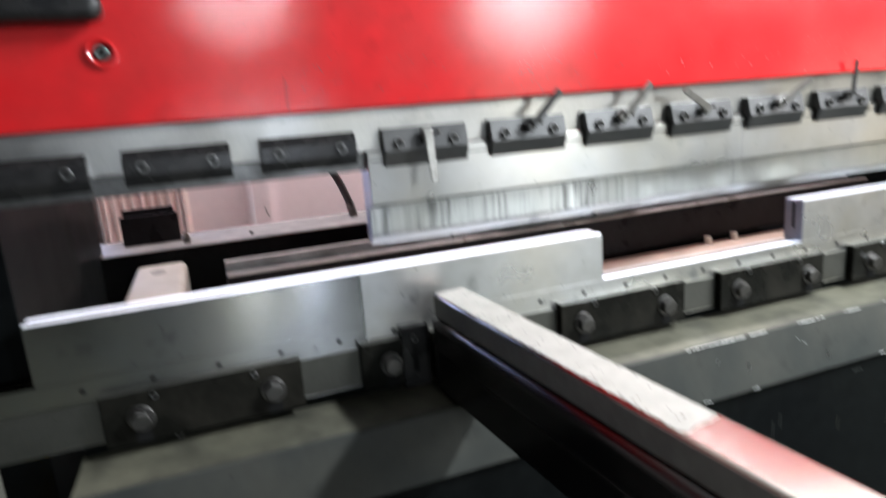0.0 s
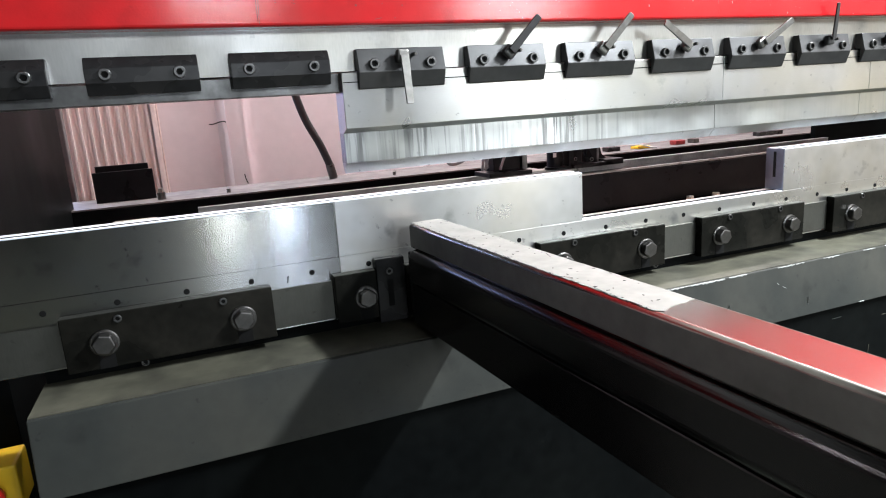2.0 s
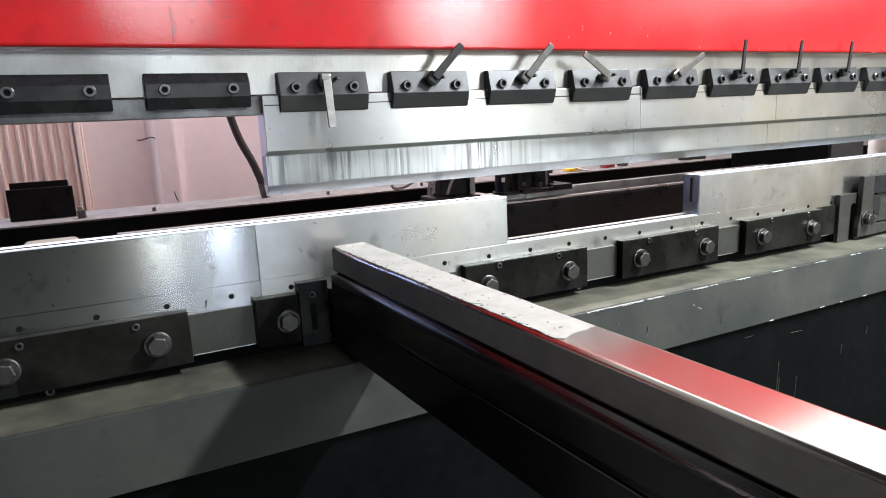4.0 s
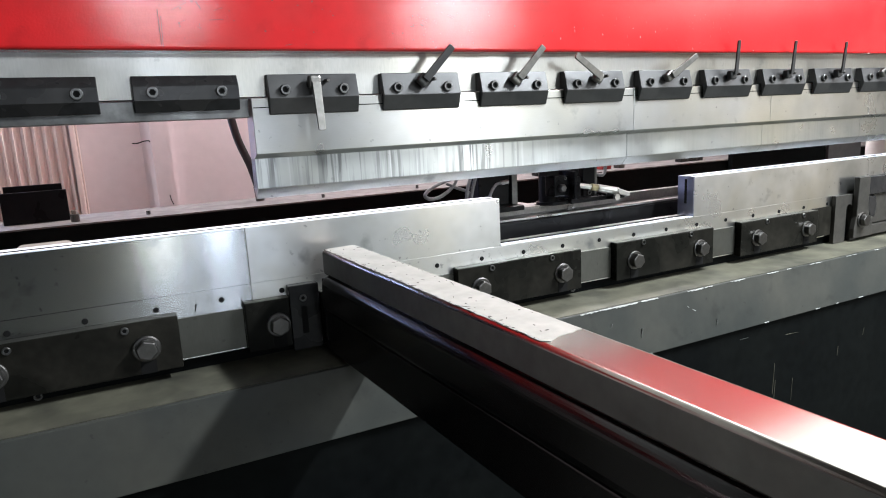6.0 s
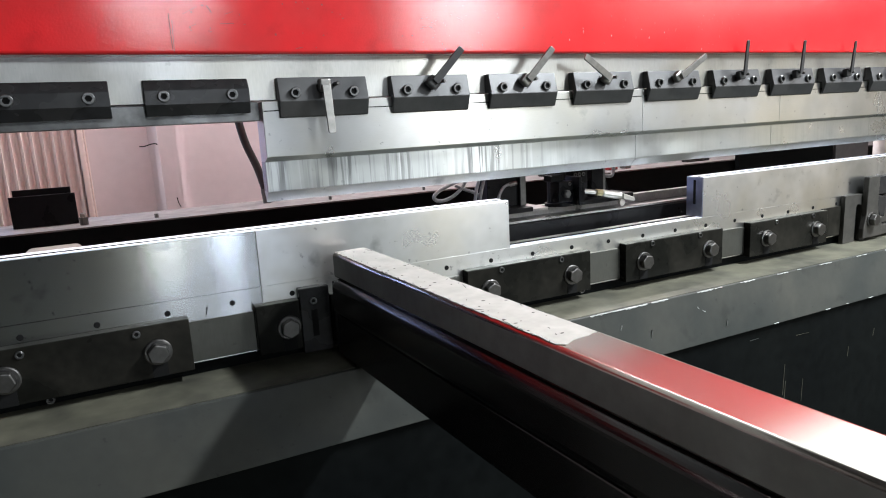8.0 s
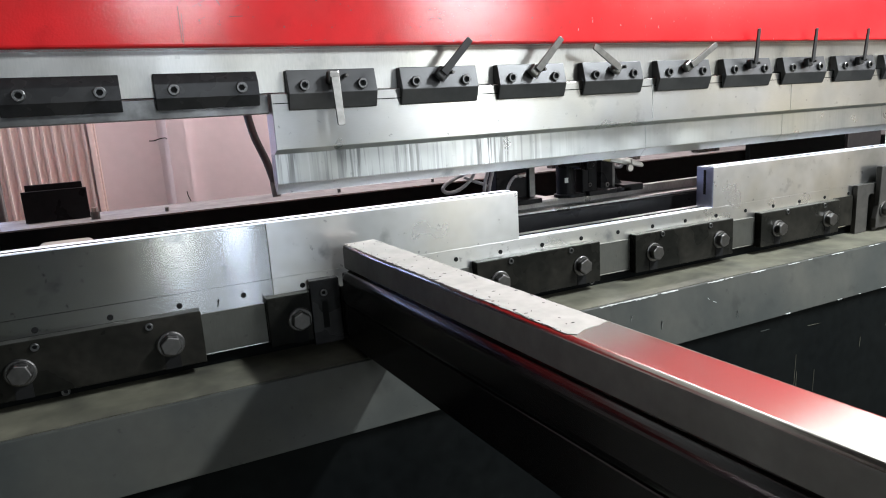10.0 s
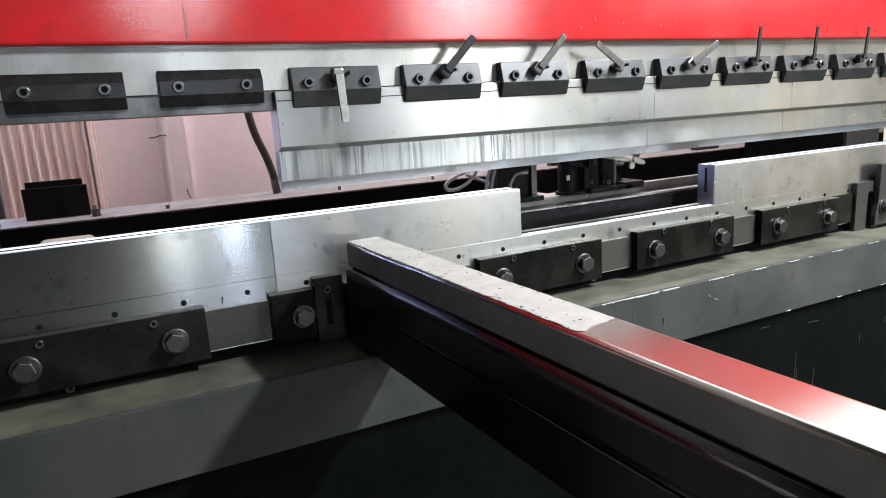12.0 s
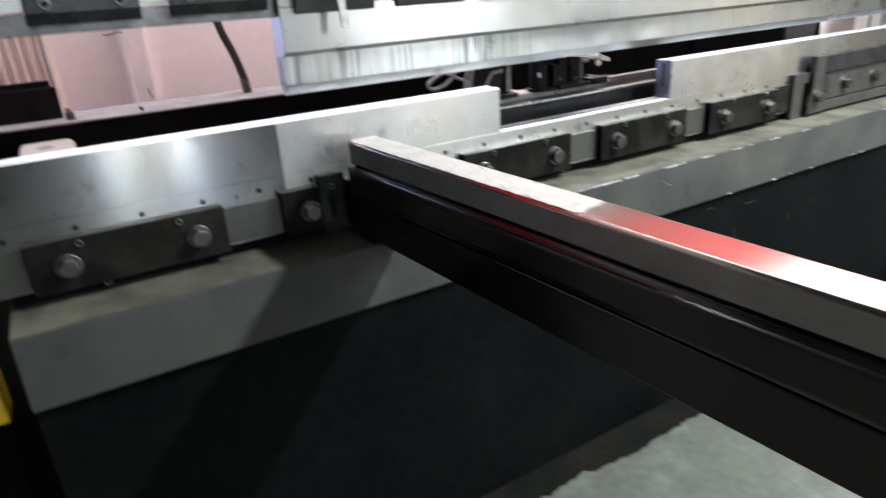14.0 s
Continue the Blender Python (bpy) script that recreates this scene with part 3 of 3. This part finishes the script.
part("plate_body", box(-0.020, 0.034, 0.0305, 0.0515, 0.742, 0.862), BLACK, stop, bevel=0.0015)
part("slot", box(-0.001, 0.010, 0.0298, 0.0304, 0.772, 0.822), INK_SHADE, stop)
cap_screw(0.004, 0.838, 0.031, 0.0065, stop, depth=0.004)
clamp_plate(0.036, 0.218, (0.165,), ((0.19, 0.832),), "oily black steel die clamp plate hidden beside the arm")
clamp_plate(0.320, 0.632, (0.372, 0.580), ((0.400, 0.835), (0.552, 0.835)))
clamp_plate(0.734, 1.050, (0.788, 1.002), ((0.815, 0.836), (0.97, 0.836)))
clamp_plate(1.151, 1.465, (1.214, 1.416), ((1.25, 0.836), (1.40, 0.836)))
for x, z in ((-0.418, 0.748), (0.617, 0.752)):
    s = thing("loose_screw", "small steel socket screw under the clamp plate", "screw", pose(0, 0, 0), "screws under the plates")
    cap_screw(x, z, 0.046, 0.0065, s, depth=0.006)
    part("shank", disc(x, z, 0.004, 0.044, 0.053, 12), BOLT, s)


def slotted_plate(x):
    """A thick plate with a slot open at the bottom and round at the top."""
    o = thing("slotted_plate", "worn bare steel slotted stop plate bolted to the rail", "slotted plate", group="slotted plates")
    c, r, top, low = x + 0.065, 0.0130, 0.873, 0.7355
    arch = [(c + r * math.cos(math.pi * i / 10), 0.832 + r * math.sin(math.pi * i / 10)) for i in range(11)]
    left = [(x, low), (c - r, low)] + arch[:4:-1] + [(c, top), (x, top)]
    right = [(c + r, low), (x + 0.102, low), (x + 0.102, top), (c, top)] + arch[5::-1]
    for side in (left, right):
        part("plate_leg", prism(side, 0.037, 0.0500, "y"), WORNSTEEL, o)
    part("slot_back", box(c - r - 0.002, c + r + 0.002, 0.0505, 0.0515, 0.745, 0.850), INK_SHADE, o)


slotted_plate(1.551)
blk = thing("end_clamp_block", "dark worn steel end clamp block with an upright and bolts", "clamp block")
upright = [(1.618, 0.745), (1.618, 0.772), (1.627, 0.810), (1.629, 0.922), (1.681, 0.922), (1.681, 0.838), (1.689, 0.801), (1.706, 0.781), (1.706, 0.745)]
part("upright", prism(upright, 0.020, 0.036, "y"), WORNSTEEL, blk, "worn steel upright with a flared foot", bevel=0.002)
part("top_arm", box(1.682, 2.35, 0.026, 0.0518, 0.866, 0.918), BLACK, blk, "black steel arm", bevel=0.002)
part("latch", prism([(1.696, 0.803), (1.718, 0.798), (1.725, 0.836), (1.718, 0.860), (1.684, 0.864), (1.684, 0.826)], 0.022, 0.038, "y"), BLACK, blk, "black latch", bevel=0.002)
part("side_plate", prism([(1.708, 0.778), (2.30, 0.778), (2.30, 0.864), (1.728, 0.864), (1.728, 0.798)], 0.034, 0.0518, "y"), WORNSTEEL, blk, "bare worn steel plate", bevel=0.0015)
part("base_plate", box(1.708, 2.30, 0.028, 0.0518, 0.744, 0.774), WORNSTEEL, blk, bevel=0.0015)
hex_bolt(1.652, 0.797, 0.020, 0.0185, blk)
hex_bolt(1.83, 0.820, 0.034, 0.0185, blk)
hex_bolt(2.01, 0.820, 0.034, 0.0185, blk)

# ---- machine bed ----
bed = thing("press_bed", "grey painted press brake bed with chipped edge", "press bed")
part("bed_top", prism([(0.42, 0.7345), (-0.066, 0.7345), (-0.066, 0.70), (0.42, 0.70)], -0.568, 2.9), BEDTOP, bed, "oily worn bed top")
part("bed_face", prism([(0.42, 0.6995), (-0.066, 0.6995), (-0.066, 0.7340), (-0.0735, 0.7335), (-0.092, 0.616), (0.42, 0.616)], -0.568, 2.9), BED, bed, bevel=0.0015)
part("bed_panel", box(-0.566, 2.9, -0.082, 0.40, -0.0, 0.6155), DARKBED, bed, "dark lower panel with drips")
part("rear_ledge", box(-0.50, 2.6, 0.125, 0.452, 0.7346, 0.790), LEDGE, bed, "rusty brown ledge behind the die rail", bevel=0.002)
for x, y in ((1.075, 0.435), (1.175, 0.435)):
    o = part("ledge_screw", prism(ring(0.011, 6), 0.7901, 0.812, "z"), FINGER, bed, "bright hexagon screw")
    o.location = (x, y, 0)
rnd = random.Random(4)


def ragged(x0, x1, z, y, height):
    """A strip where the paint has flaked off an edge, with an uneven lower outline."""
    n = max(6, int((x1 - x0) / 0.004))
    top = [(x0 + (x1 - x0) * i / n, z + 0.6 * rnd.uniform(-0.0006, 0.0006)) for i in range(n + 1)]
    h = [0.7 * height * max(0.12, rnd.gauss(0.55, 0.35)) * math.sin(math.pi * (i + 0.6) / (n + 1.2)) ** 0.4 for i in range(n + 1)]
    low = [(p[0], z - h[i]) for i, p in enumerate(top)]
    part("paint_chip", prism(top + low[::-1], y - 0.0005, y + 0.002, "y"), CHIP, bed, "bare flaked edge")


for a, b, h in ((0.545, 0.598, 0.0045), (0.604, 0.700, 0.006), (0.712, 0.760, 0.004), (0.85, 0.90, 0.004), (0.905, 0.93, 0.003), (0.99, 1.04, 0.003), (1.12, 1.16, 0.003), (1.30, 1.33, 0.003)):
    ragged(a, b, 0.7335, -0.0742, h)
for i in range(22):
    x = rnd.uniform(0.55, 1.9)
    ragged(x, x + rnd.uniform(0.006, 0.02), *((0.6185, -0.0927, 0.0025) if i % 2 else (0.7335, -0.0742, 0.002)))
for x, z, dx, dz in ((0.70, 0.655, 0.004, 0.02), (0.86, 0.69, 0.025, -0.012), (0.845, 0.70, 0.012, -0.012), (0.62, 0.69, 0.004, 0.01), (0.93, 0.64, 0.002, 0.014)):
    y = -0.0735 - 0.157 * (0.7335 - z)
    part("scratch", prism([(x, z), (x + dx, z + dz), (x + dx, z + dz + 0.0012), (x, z + 0.0012)], y - 0.0007, y + 0.003, "y"), CHIP, bed)
for x, z, l in ((0.78, 0.47, 0.05), (0.80, 0.50, 0.035), (1.02, 0.585, 0.0), (0.35, 0.52, 0.04), (0.36, 0.50, 0.05)):
    part("drip", box(x, x + (0.0012 if l else 0.03), -0.0828, -0.0815, z, z + (l or 0.0015)), BED, bed)


for x, z, dx, dz in ((1.150, 0.415, 0.003, 0.082), (1.157, 0.40, 0.002, 0.05), (1.225, 0.38, 0.002, 0.06), (1.41, 0.463, 0.002, 0.026), (1.19, 0.566, 0.05, -0.003), (1.52, 0.50, 0.004, 0.02), (0.98, 0.45, 0.002, 0.03)):
    part("scratch", prism([(x, z), (x + dx, z + dz), (x + dx + 0.0011, z + dz), (x + 0.0011, z - 0.001)], -0.0828, -0.0815, "y"), BEDTOP, bed, "thin pale scratch")


def foot_band():
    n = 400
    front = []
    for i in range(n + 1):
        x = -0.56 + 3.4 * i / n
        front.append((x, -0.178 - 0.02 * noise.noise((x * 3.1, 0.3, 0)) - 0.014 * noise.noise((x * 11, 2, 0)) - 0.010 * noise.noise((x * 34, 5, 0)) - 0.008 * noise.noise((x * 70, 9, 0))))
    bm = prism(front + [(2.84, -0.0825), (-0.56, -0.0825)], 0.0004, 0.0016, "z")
    tagged(link("floor_band", bm, FOOT_BAND), "dark ragged band along the foot of the bed", "stain", kind="stuff")


foot_band()

# ---- sheet support arm ----
arm = thing("support_arm", "dark steel sheet support arm with brushed top", "support arm", pose(0.067, 0.006, 0.0065, 0.95, 0, 5.2))
AL, AR, FAR, NEAR = -0.034, 0.034, 0.004, -1.75
bar = part("top_bar", box(AL, AR, NEAR, FAR, 0.8775, 0.9215), ARMTOP, arm, "bare steel square tube, brushed bright on top", bevel=0.006, seg=7)
bar.data.materials.append(ARMBAR)
for f in bar.data.polygons:
    if abs(f.normal.x) > 0.97:
        f.material_index = 1
part("middle_tube", box(AL - 0.009, AR, NEAR, FAR - 0.001, 0.8125, 0.8772), ARM, arm, "glossy black painted tube with rounded corners", bevel=0.016, seg=8)
part("lower_beam", box(AL - 0.001, AR - 0.004, NEAR, FAR - 0.002, 0.738, 0.8118), ARM, arm, bevel=0.0025)
part("bracket", box(AL + 0.002, AR + 0.004, 0.0042, 0.0192, 0.742, 0.868), BLACK, arm, bevel=0.002)


def patch():
    """White paint left on the arm's top, with a ragged outline."""
    r = random.Random(7)
    n = 70
    left, right = [], []
    for i in range(n + 1):
        y = 0.002 - 0.568 * i / n
        left.append((AL + 0.0035 + abs(r.gauss(0, 0.0012)), y))
        right.append((AR - 0.006 - abs(r.gauss(0, 0.0011)), y))
    end = [(AL + 0.0045 + (AR - AL - 0.0115) * i / 8, -0.573 + 0.004 * i / 8 + r.gauss(0, 0.0016)) for i in range(9)]
    pts = left + end + right[::-1]
    bm = prism(pts, 0.9215, 0.9222, "z")
    o = part("white_patch", bm, PAINTPATCH, arm, "chipped white paint")
    for i in range(150):
        y = -0.570 * r.random() ** 0.8
        x = AL + 0.0035 + abs(r.gauss(0, 0.0016)) if i % 3 else r.uniform(AL + 0.006, AR - 0.008)
        w, h, a = r.uniform(0.0006, 0.0026), r.uniform(0.0003, 0.0009), r.uniform(0, 3.1)
        if i % 25 == 0:
            w, h, a = r.uniform(0.008, 0.014), 0.0003, r.uniform(1.2, 2.6)
        b = prism([(x + w * u * math.cos(a) - h * v * math.sin(a), y + w * u * math.sin(a) + h * v * math.cos(a)) for u, v in ring(1, 5, i)], 0.9223, 0.9226, "z")
        part("chip_mark", b, INK_SHADE, o)


patch()

# ---- behind the tools: frame, rear beam, casing ----
frame_left = thing("side_frame", "black painted side plate of the press", "side frame")
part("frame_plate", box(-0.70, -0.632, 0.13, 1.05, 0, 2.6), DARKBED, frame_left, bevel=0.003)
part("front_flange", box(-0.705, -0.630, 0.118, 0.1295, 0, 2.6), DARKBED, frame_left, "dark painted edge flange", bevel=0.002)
frame_right = thing("side_frame", "dark painted side plate of the press", "side frame")
part("frame_plate", box(4.30, 4.38, 0.12, 1.05, 0, 2.6), DARKBED, frame_right, bevel=0.003)
guard = thing("rear_guard", "black sheet guard standing before the rear beam", "machine guard")
part("guard_sheet", box(2.285, 2.955, 0.972, 0.988, 0.0, 1.60), DARKBED, guard, bevel=0.002)
part("guard_post", box(2.265, 2.284, 0.968, 0.992, 0.0, 1.60), DARKBED, guard)
guard = thing("rear_guard", "dark grey upright guard plate before the rear beam", "machine guard")
part("guard_sheet", box(2.96, 3.23, 0.960, 0.976, 0.0, 1.50), PANEL, guard, bevel=0.002)
part("guard_foot", box(2.96, 3.23, 0.900, 0.9595, 0.0, 0.015), PANEL, guard)
cab = thing("white_cabinet", "white sheet metal cabinet with dark vertical slits", "cabinet")
part("cabinet_body", box(3.31, 4.00, 0.80, 0.985, 0.0, 1.60), WHITE, cab, bevel=0.004)
for x in (3.55, 3.68, 3.72, 3.86):
    part("slit", box(x - 0.11, x - 0.094, 0.7975, 0.7995, 0.80, 1.20), INK_SHADE, cab, "dark vent slit")
beam = thing("rear_beam", "dusty topped black rear cross beam of the press", "cross beam")
part("beam_body", box(-0.95, 4.25, 1.00, 1.25, 0.50, 0.896), DARKBED, beam, bevel=0.003)
part("beam_top", box(-0.95, 4.25, 0.998, 1.252, 0.8963, 0.9005), DUSTY, beam, "dusty bare top")
part("beam_leg", box(-0.93, -0.80, 1.04, 1.22, 0, 0.50), DARKBED, beam)
part("beam_leg", box(4.05, 4.2, 1.04, 1.22, 0, 0.50), DARKBED, beam)
for x, y, w, h, m in ((-0.575, 1.175, 0.150, 0.108, 0), (-0.580, 1.125, 0.168, 0.092, 0)):
    o = tagged(link("black_plate", box(x, x + w, y, y + 0.010, 0.9012, 0.901 + h), GAUGE, bevel=0.001), "matt black sheet plate standing on the rear beam", "plate", "black plates on the rear beam")
casing = thing("casing", "cream painted rounded machine casing with an oil spot", "casing")
part("casing_body", box(-0.540, -0.402, 0.45, 0.985, 0.0, 0.862), CREAM, casing, bevel=0.018, seg=4)
part("oil_spot", prism([(-0.475 + 0.020 * u, 0.86 + 0.03 * v) for u, v in ring(1, 16)], 0.8621, 0.8625, "z"), DUSTY, casing)
lever_ring = thing("pipe_fitting", "small steel pipe fitting on the rear beam", "fitting", pose(-0.395, 1.06, 0.9012))
part("fitting_body", prism(ring(0.012, 14), 0, 0.022, "z"), BOLT, lever_ring)
part("fitting_cap", prism(ring(0.008, 6), 0.0221, 0.034, "z"), CREAM, lever_ring)
for x in (-0.20, 0.705, 0.35):
    o = thing("beam_screw", "small screw standing on the rear beam", "screw", pose(x, 1.06, 0.9007), "screws on the rear beam")
    part("screw_head", prism(ring(0.006, 6), 0, 0.012, "z"), BOLT, o)
for x, w, m, nm in ((1.585, 0.05, DULLRED, "dull red valve block"), (1.68, 0.03, BOLT, "bare steel fitting"), (2.05, 0.14, BLACK, "black flat cover"), (1.245, 0.06, BLACK, "black cable clip")):
    tagged(link("beam_clutter", box(x, x + w, 1.07, 1.11, 0.9008, 0.918), m, bevel=0.003), nm + " lying on the rear beam", "fitting")
tag = thing("yellow_tag", "flat yellow plastic tag with a white cord on the rear beam", "tag")
part("tag_plate", box(1.385, 1.445, 1.06, 1.11, 0.9008, 0.912), YELLOW, tag, bevel=0.002)
part("tag_cord", tube([(1.365, 1.085, 0.915), (1.39, 1.055, 0.918), (1.42, 1.03, 0.908), (1.44, 1.012, 0.9045)], 0.003, 8), CHIP, tag, "white cord")

hose = thing("hose", "black rubber hose hanging behind the punch", "hose", pose(0.154, 1.15, 0.915))
part("hose_run", tube([(-0.050, 0, 0.42), (-0.046, 0, 0.35), (-0.043, 0, 0.275), (-0.034, 0, 0.195), (-0.012, 0, 0.11), (0.0, 0, 0.035)], 0.0135), RUBBER, hose, smooth=True)
part("hose_ferrule", prism(ring(0.015, 14), -0.013, 0.036, "z"), BOLT, hose, "steel ferrule")

# emergency stop beside the bed
post = thing("emergency_stop", "yellow emergency stop box with a red mushroom button", "emergency stop", pose(-0.648, 0.055, 0))
part("post", box(-0.02, 0.02, -0.01, 0.03, 0, 0.566), DARKBED, post)
part("stop_box", box(-0.036, 0.036, -0.06, 0.012, 0.567, 0.643), YELLOW, post, bevel=0.004)
part("button", turned([(0.010, 0.0), (0.011, -0.012), (0.021, -0.014), (0.020, -0.022), (0.010, -0.026)], 24), REDKNOB, post, smooth=True).location = (0, -0.06, 0.605)

# ---- back gauge, which moves ----
for x in (-0.155, 1.595):
    guide = thing("gauge_guide", "black guide rail that carries the back gauge", "guide rail", group="guides of the back gauge")
    part("guide_rail", box(x, x + 0.10, 0.465, 0.9985, 0.72, 0.7995), GAUGE, guide, bevel=0.003)
    part("guide_leg", box(x + 0.02, x + 0.08, 0.50, 0.58, 0, 0.7199), GAUGE, guide)
gauge = thing("back_gauge", "black back gauge beam on aluminium rails with two carriages", "back gauge")
part("gauge_beam", prism([(0.144, 0.80), (0.144, 0.900), (0.150, 0.904), (0.255, 0.904), (0.255, 0.80)], -0.30, 1.80), GAUGE, gauge, bevel=0.001)
part("front_rail", box(-0.30, 1.80, 0.148, 0.166, 0.9042, 0.909), ALU, gauge, "dull aluminium rail")
part("back_rail", box(-0.30, 1.80, 0.222, 0.242, 0.9042, 0.926), ALU, gauge, "bright linear rail")


for x in (-0.15, 1.60):
    part("slide_arm", box(x, x + 0.09, 0.2555, 0.62, 0.80, 0.825), GAUGE, gauge, "black slide arm")


def carriage(x, label):
    c = part("carriage", box(x - 0.10, x + 0.03, 0.150, 0.250, 0.9265, 0.938), GAUGE, gauge, label, bevel=0.002)
    part("foot_plate", box(x + 0.0305, x + 0.075, 0.152, 0.246, 0.9265, 0.932), ALU, c)
    return c


c1 = carriage(0.535, "black carriage with cables")
part("mast", box(0.467, 0.550, 0.190, 0.238, 0.9382, 1.12), GAUGE, c1, bevel=0.002)
part("mast_edge", box(0.5505, 0.566, 0.180, 0.238, 0.9382, 1.12), SCREW, c1, "dark bare steel edge", bevel=0.001)
part("cable_plug", tube([(0.523, 0.186, 0.990), (0.543, 0.186, 0.992)], 0.0052, 10), BOLT, c1)
for pts, r in (([(0.523, 0.186, 0.990), (0.508, 0.180, 0.988), (0.490, 0.172, 0.974), (0.474, 0.165, 0.945)], 0.0034),
               ([(0.418, 0.19, 1.03), (0.410, 0.19, 1.005), (0.393, 0.19, 0.986), (0.366, 0.19, 0.972), (0.342, 0.19, 0.970), (0.331, 0.19, 0.979), (0.345, 0.195, 0.990), (0.372, 0.20, 1.000), (0.405, 0.205, 1.008)], 0.0040),
               ([(0.386, 0.192, 1.000), (0.412, 0.19, 0.988), (0.440, 0.188, 0.975), (0.448, 0.188, 0.95)], 0.0036),
               ([(0.449, 0.19, 1.04), (0.445, 0.188, 1.01), (0.436, 0.186, 0.985), (0.430, 0.186, 0.945)], 0.0040),
               ([(0.462, 0.186, 1.04), (0.456, 0.184, 1.01), (0.446, 0.182, 0.98), (0.438, 0.182, 0.945)], 0.0040)):
    part("cable", tube(pts, r, 8), CABLE, c1, smooth=True)
c2 = carriage(0.80, "black carriage that carries the stop head")
motor = part("motor", prism([(0.664 + u, 0.195 + v) for u, v in ring(0.023, 24)], 0.926, 1.10, "z"), GAUGE, gauge, "black upright motor", smooth=False)
part("sticker", box(0.646, 0.656, 0.1735, 0.1742, 0.962, 0.974), CHIP, motor, "pale sticker")
part("motor_foot", prism([(0.675 + u * 1.3, 0.19 + v) for u, v in ring(0.034, 24)], 0.9265, 0.934, "z"), GAUGE, motor)
part("guide_block", box(0.694, 0.738, 0.168, 0.225, 0.9265, 1.09), GAUGE, c2, bevel=0.003)
part("guide_groove", box(0.712, 0.720, 0.1668, 0.1678, 0.94, 1.09), INK_SHADE, c2)
part("mast", box(0.760, 0.797, 0.180, 0.232, 0.9265, 1.10), GAUGE, c2, bevel=0.002)
part("mast_edge", box(0.7975, 0.806, 0.183, 0.230, 0.9265, 1.10), SCREW, c2, bevel=0.001)
part("gusset", prism([(0.8065, 0.9385), (0.845, 0.9385), (0.824, 0.955), (0.815, 0.985), (0.8065, 0.985)], 0.195, 0.220, "y"), GAUGE, c2)
part("base_block", box(0.806, 0.868, 0.150, 0.250, 0.9265, 0.943), GAUGE, c2, bevel=0.002)
cap_screw(0.778, 0.945, 0.180, 0.006, c2, depth=0.003)
cap_screw(0.715, 0.952, 0.168, 0.005, c2, depth=0.003)
for x in (0.700, 0.712, 0.724):
    cap_screw(x, 0.999, 0.168, 0.0045, c2, depth=0.003)
part("hose_elbow", tube([(0.826, 0.21, 0.985), (0.842, 0.205, 0.983), (0.850, 0.205, 0.992), (0.852, 0.205, 1.01)], 0.0045, 8), CABLE, c2, smooth=True)

finger = thing("stop_finger", "black back gauge stop head with a silver finger", "stop finger")
part("head_block", box(0.622, 0.664, 0.128, 0.166, 0.942, 0.990), GAUGE, finger, bevel=0.003)
part("head_plate", box(0.6645, 0.673, 0.108, 0.166, 0.934, 1.000), GAUGE, finger, "dark steel plate", bevel=0.002)
part("head_cap", box(0.606, 0.640, 0.135, 0.166, 0.9905, 1.006), GAUGE, finger, bevel=0.002)
part("slide", box(0.6735, 0.692, 0.120, 0.1675, 0.936, 0.985), GAUGE, finger, bevel=0.002)
part("knob", turned([(0.010, 0.0), (0.010, -0.009), (0.007, -0.012)], 6), SCREW, finger).location = (0.640, 0.128, 0.962)
cap_screw(0.652, 0.984, 0.128, 0.004, finger, depth=0.003)
rod = part("finger_rod", tube([(0.690, 0.126, 0.964), (0.722, 0.120, 0.958)], 0.0062, 14), FINGER, finger, "silver finger rod", smooth=True)
part("collar", tube([(0.722, 0.120, 0.958), (0.738, 0.116, 0.955)], 0.0084, 14), BRASS, rod, "brass collar", smooth=True)
part("sleeve", tube([(0.738, 0.116, 0.955), (0.792, 0.105, 0.943)], 0.0088, 14), FINGER, rod, "silver sleeve", smooth=True)
part("finger_tip", prism([(0.785, 0.938), (0.818, 0.929), (0.823, 0.933), (0.818, 0.940), (0.785, 0.9515)], 0.094, 0.112, "y"), FINGER, finger, "flat silver finger tip", bevel=0.002)
part("wing_nut", turned([(0.008, 0.003), (0.008, -0.003)], 16), FINGER, finger).location = (0.782, 0.098, 0.930)


def motions():
    """The back gauge runs forward in the first gap; its stop head then settles, and rises in the second gap."""
    far, near = pose(0, 0.33, 0), pose(0, 0, 0)
    walk(gauge, [(0.0, far), (3.2, far), (3.5, far), (4.9, near), (5.3, near), (14.0, near)])
    walk(finger, [(0.0, pose(-0.01, 0.33, 0.085)), (3.2, pose(-0.01, 0.33, 0.085)), (3.5, pose(-0.01, 0.33, 0.085)), (4.9, pose(0.045, 0, 0.022)), (5.3, pose(0.030, 0, 0.018)), (6.0, pose(0.012, 0, 0.009)),
                  (6.5, pose(0.004, 0, 0.003)), (7.0, pose(0, 0, 0)), (8.2, pose(0, 0, 0)), (8.6, pose(0, 0, 0)), (9.9, pose(-0.004, 0, 0.060)), (10.3, pose(-0.004, 0, 0.060)), (14.0, pose(-0.004, 0, 0.060))])
    walk(hose, [(0.0, pose(0.154, 1.15, 0.915, 0, -11, 0)), (3.2, pose(0.154, 1.15, 0.915, 0, -11, 0)), (3.5, pose(0.154, 1.15, 0.915, 0, -11, 0)), (4.9, pose(0.154, 1.15, 0.915, 0, -5, 0)), (14.0, pose(0.154, 1.15, 0.915, 0, -5, 0))])


motions()
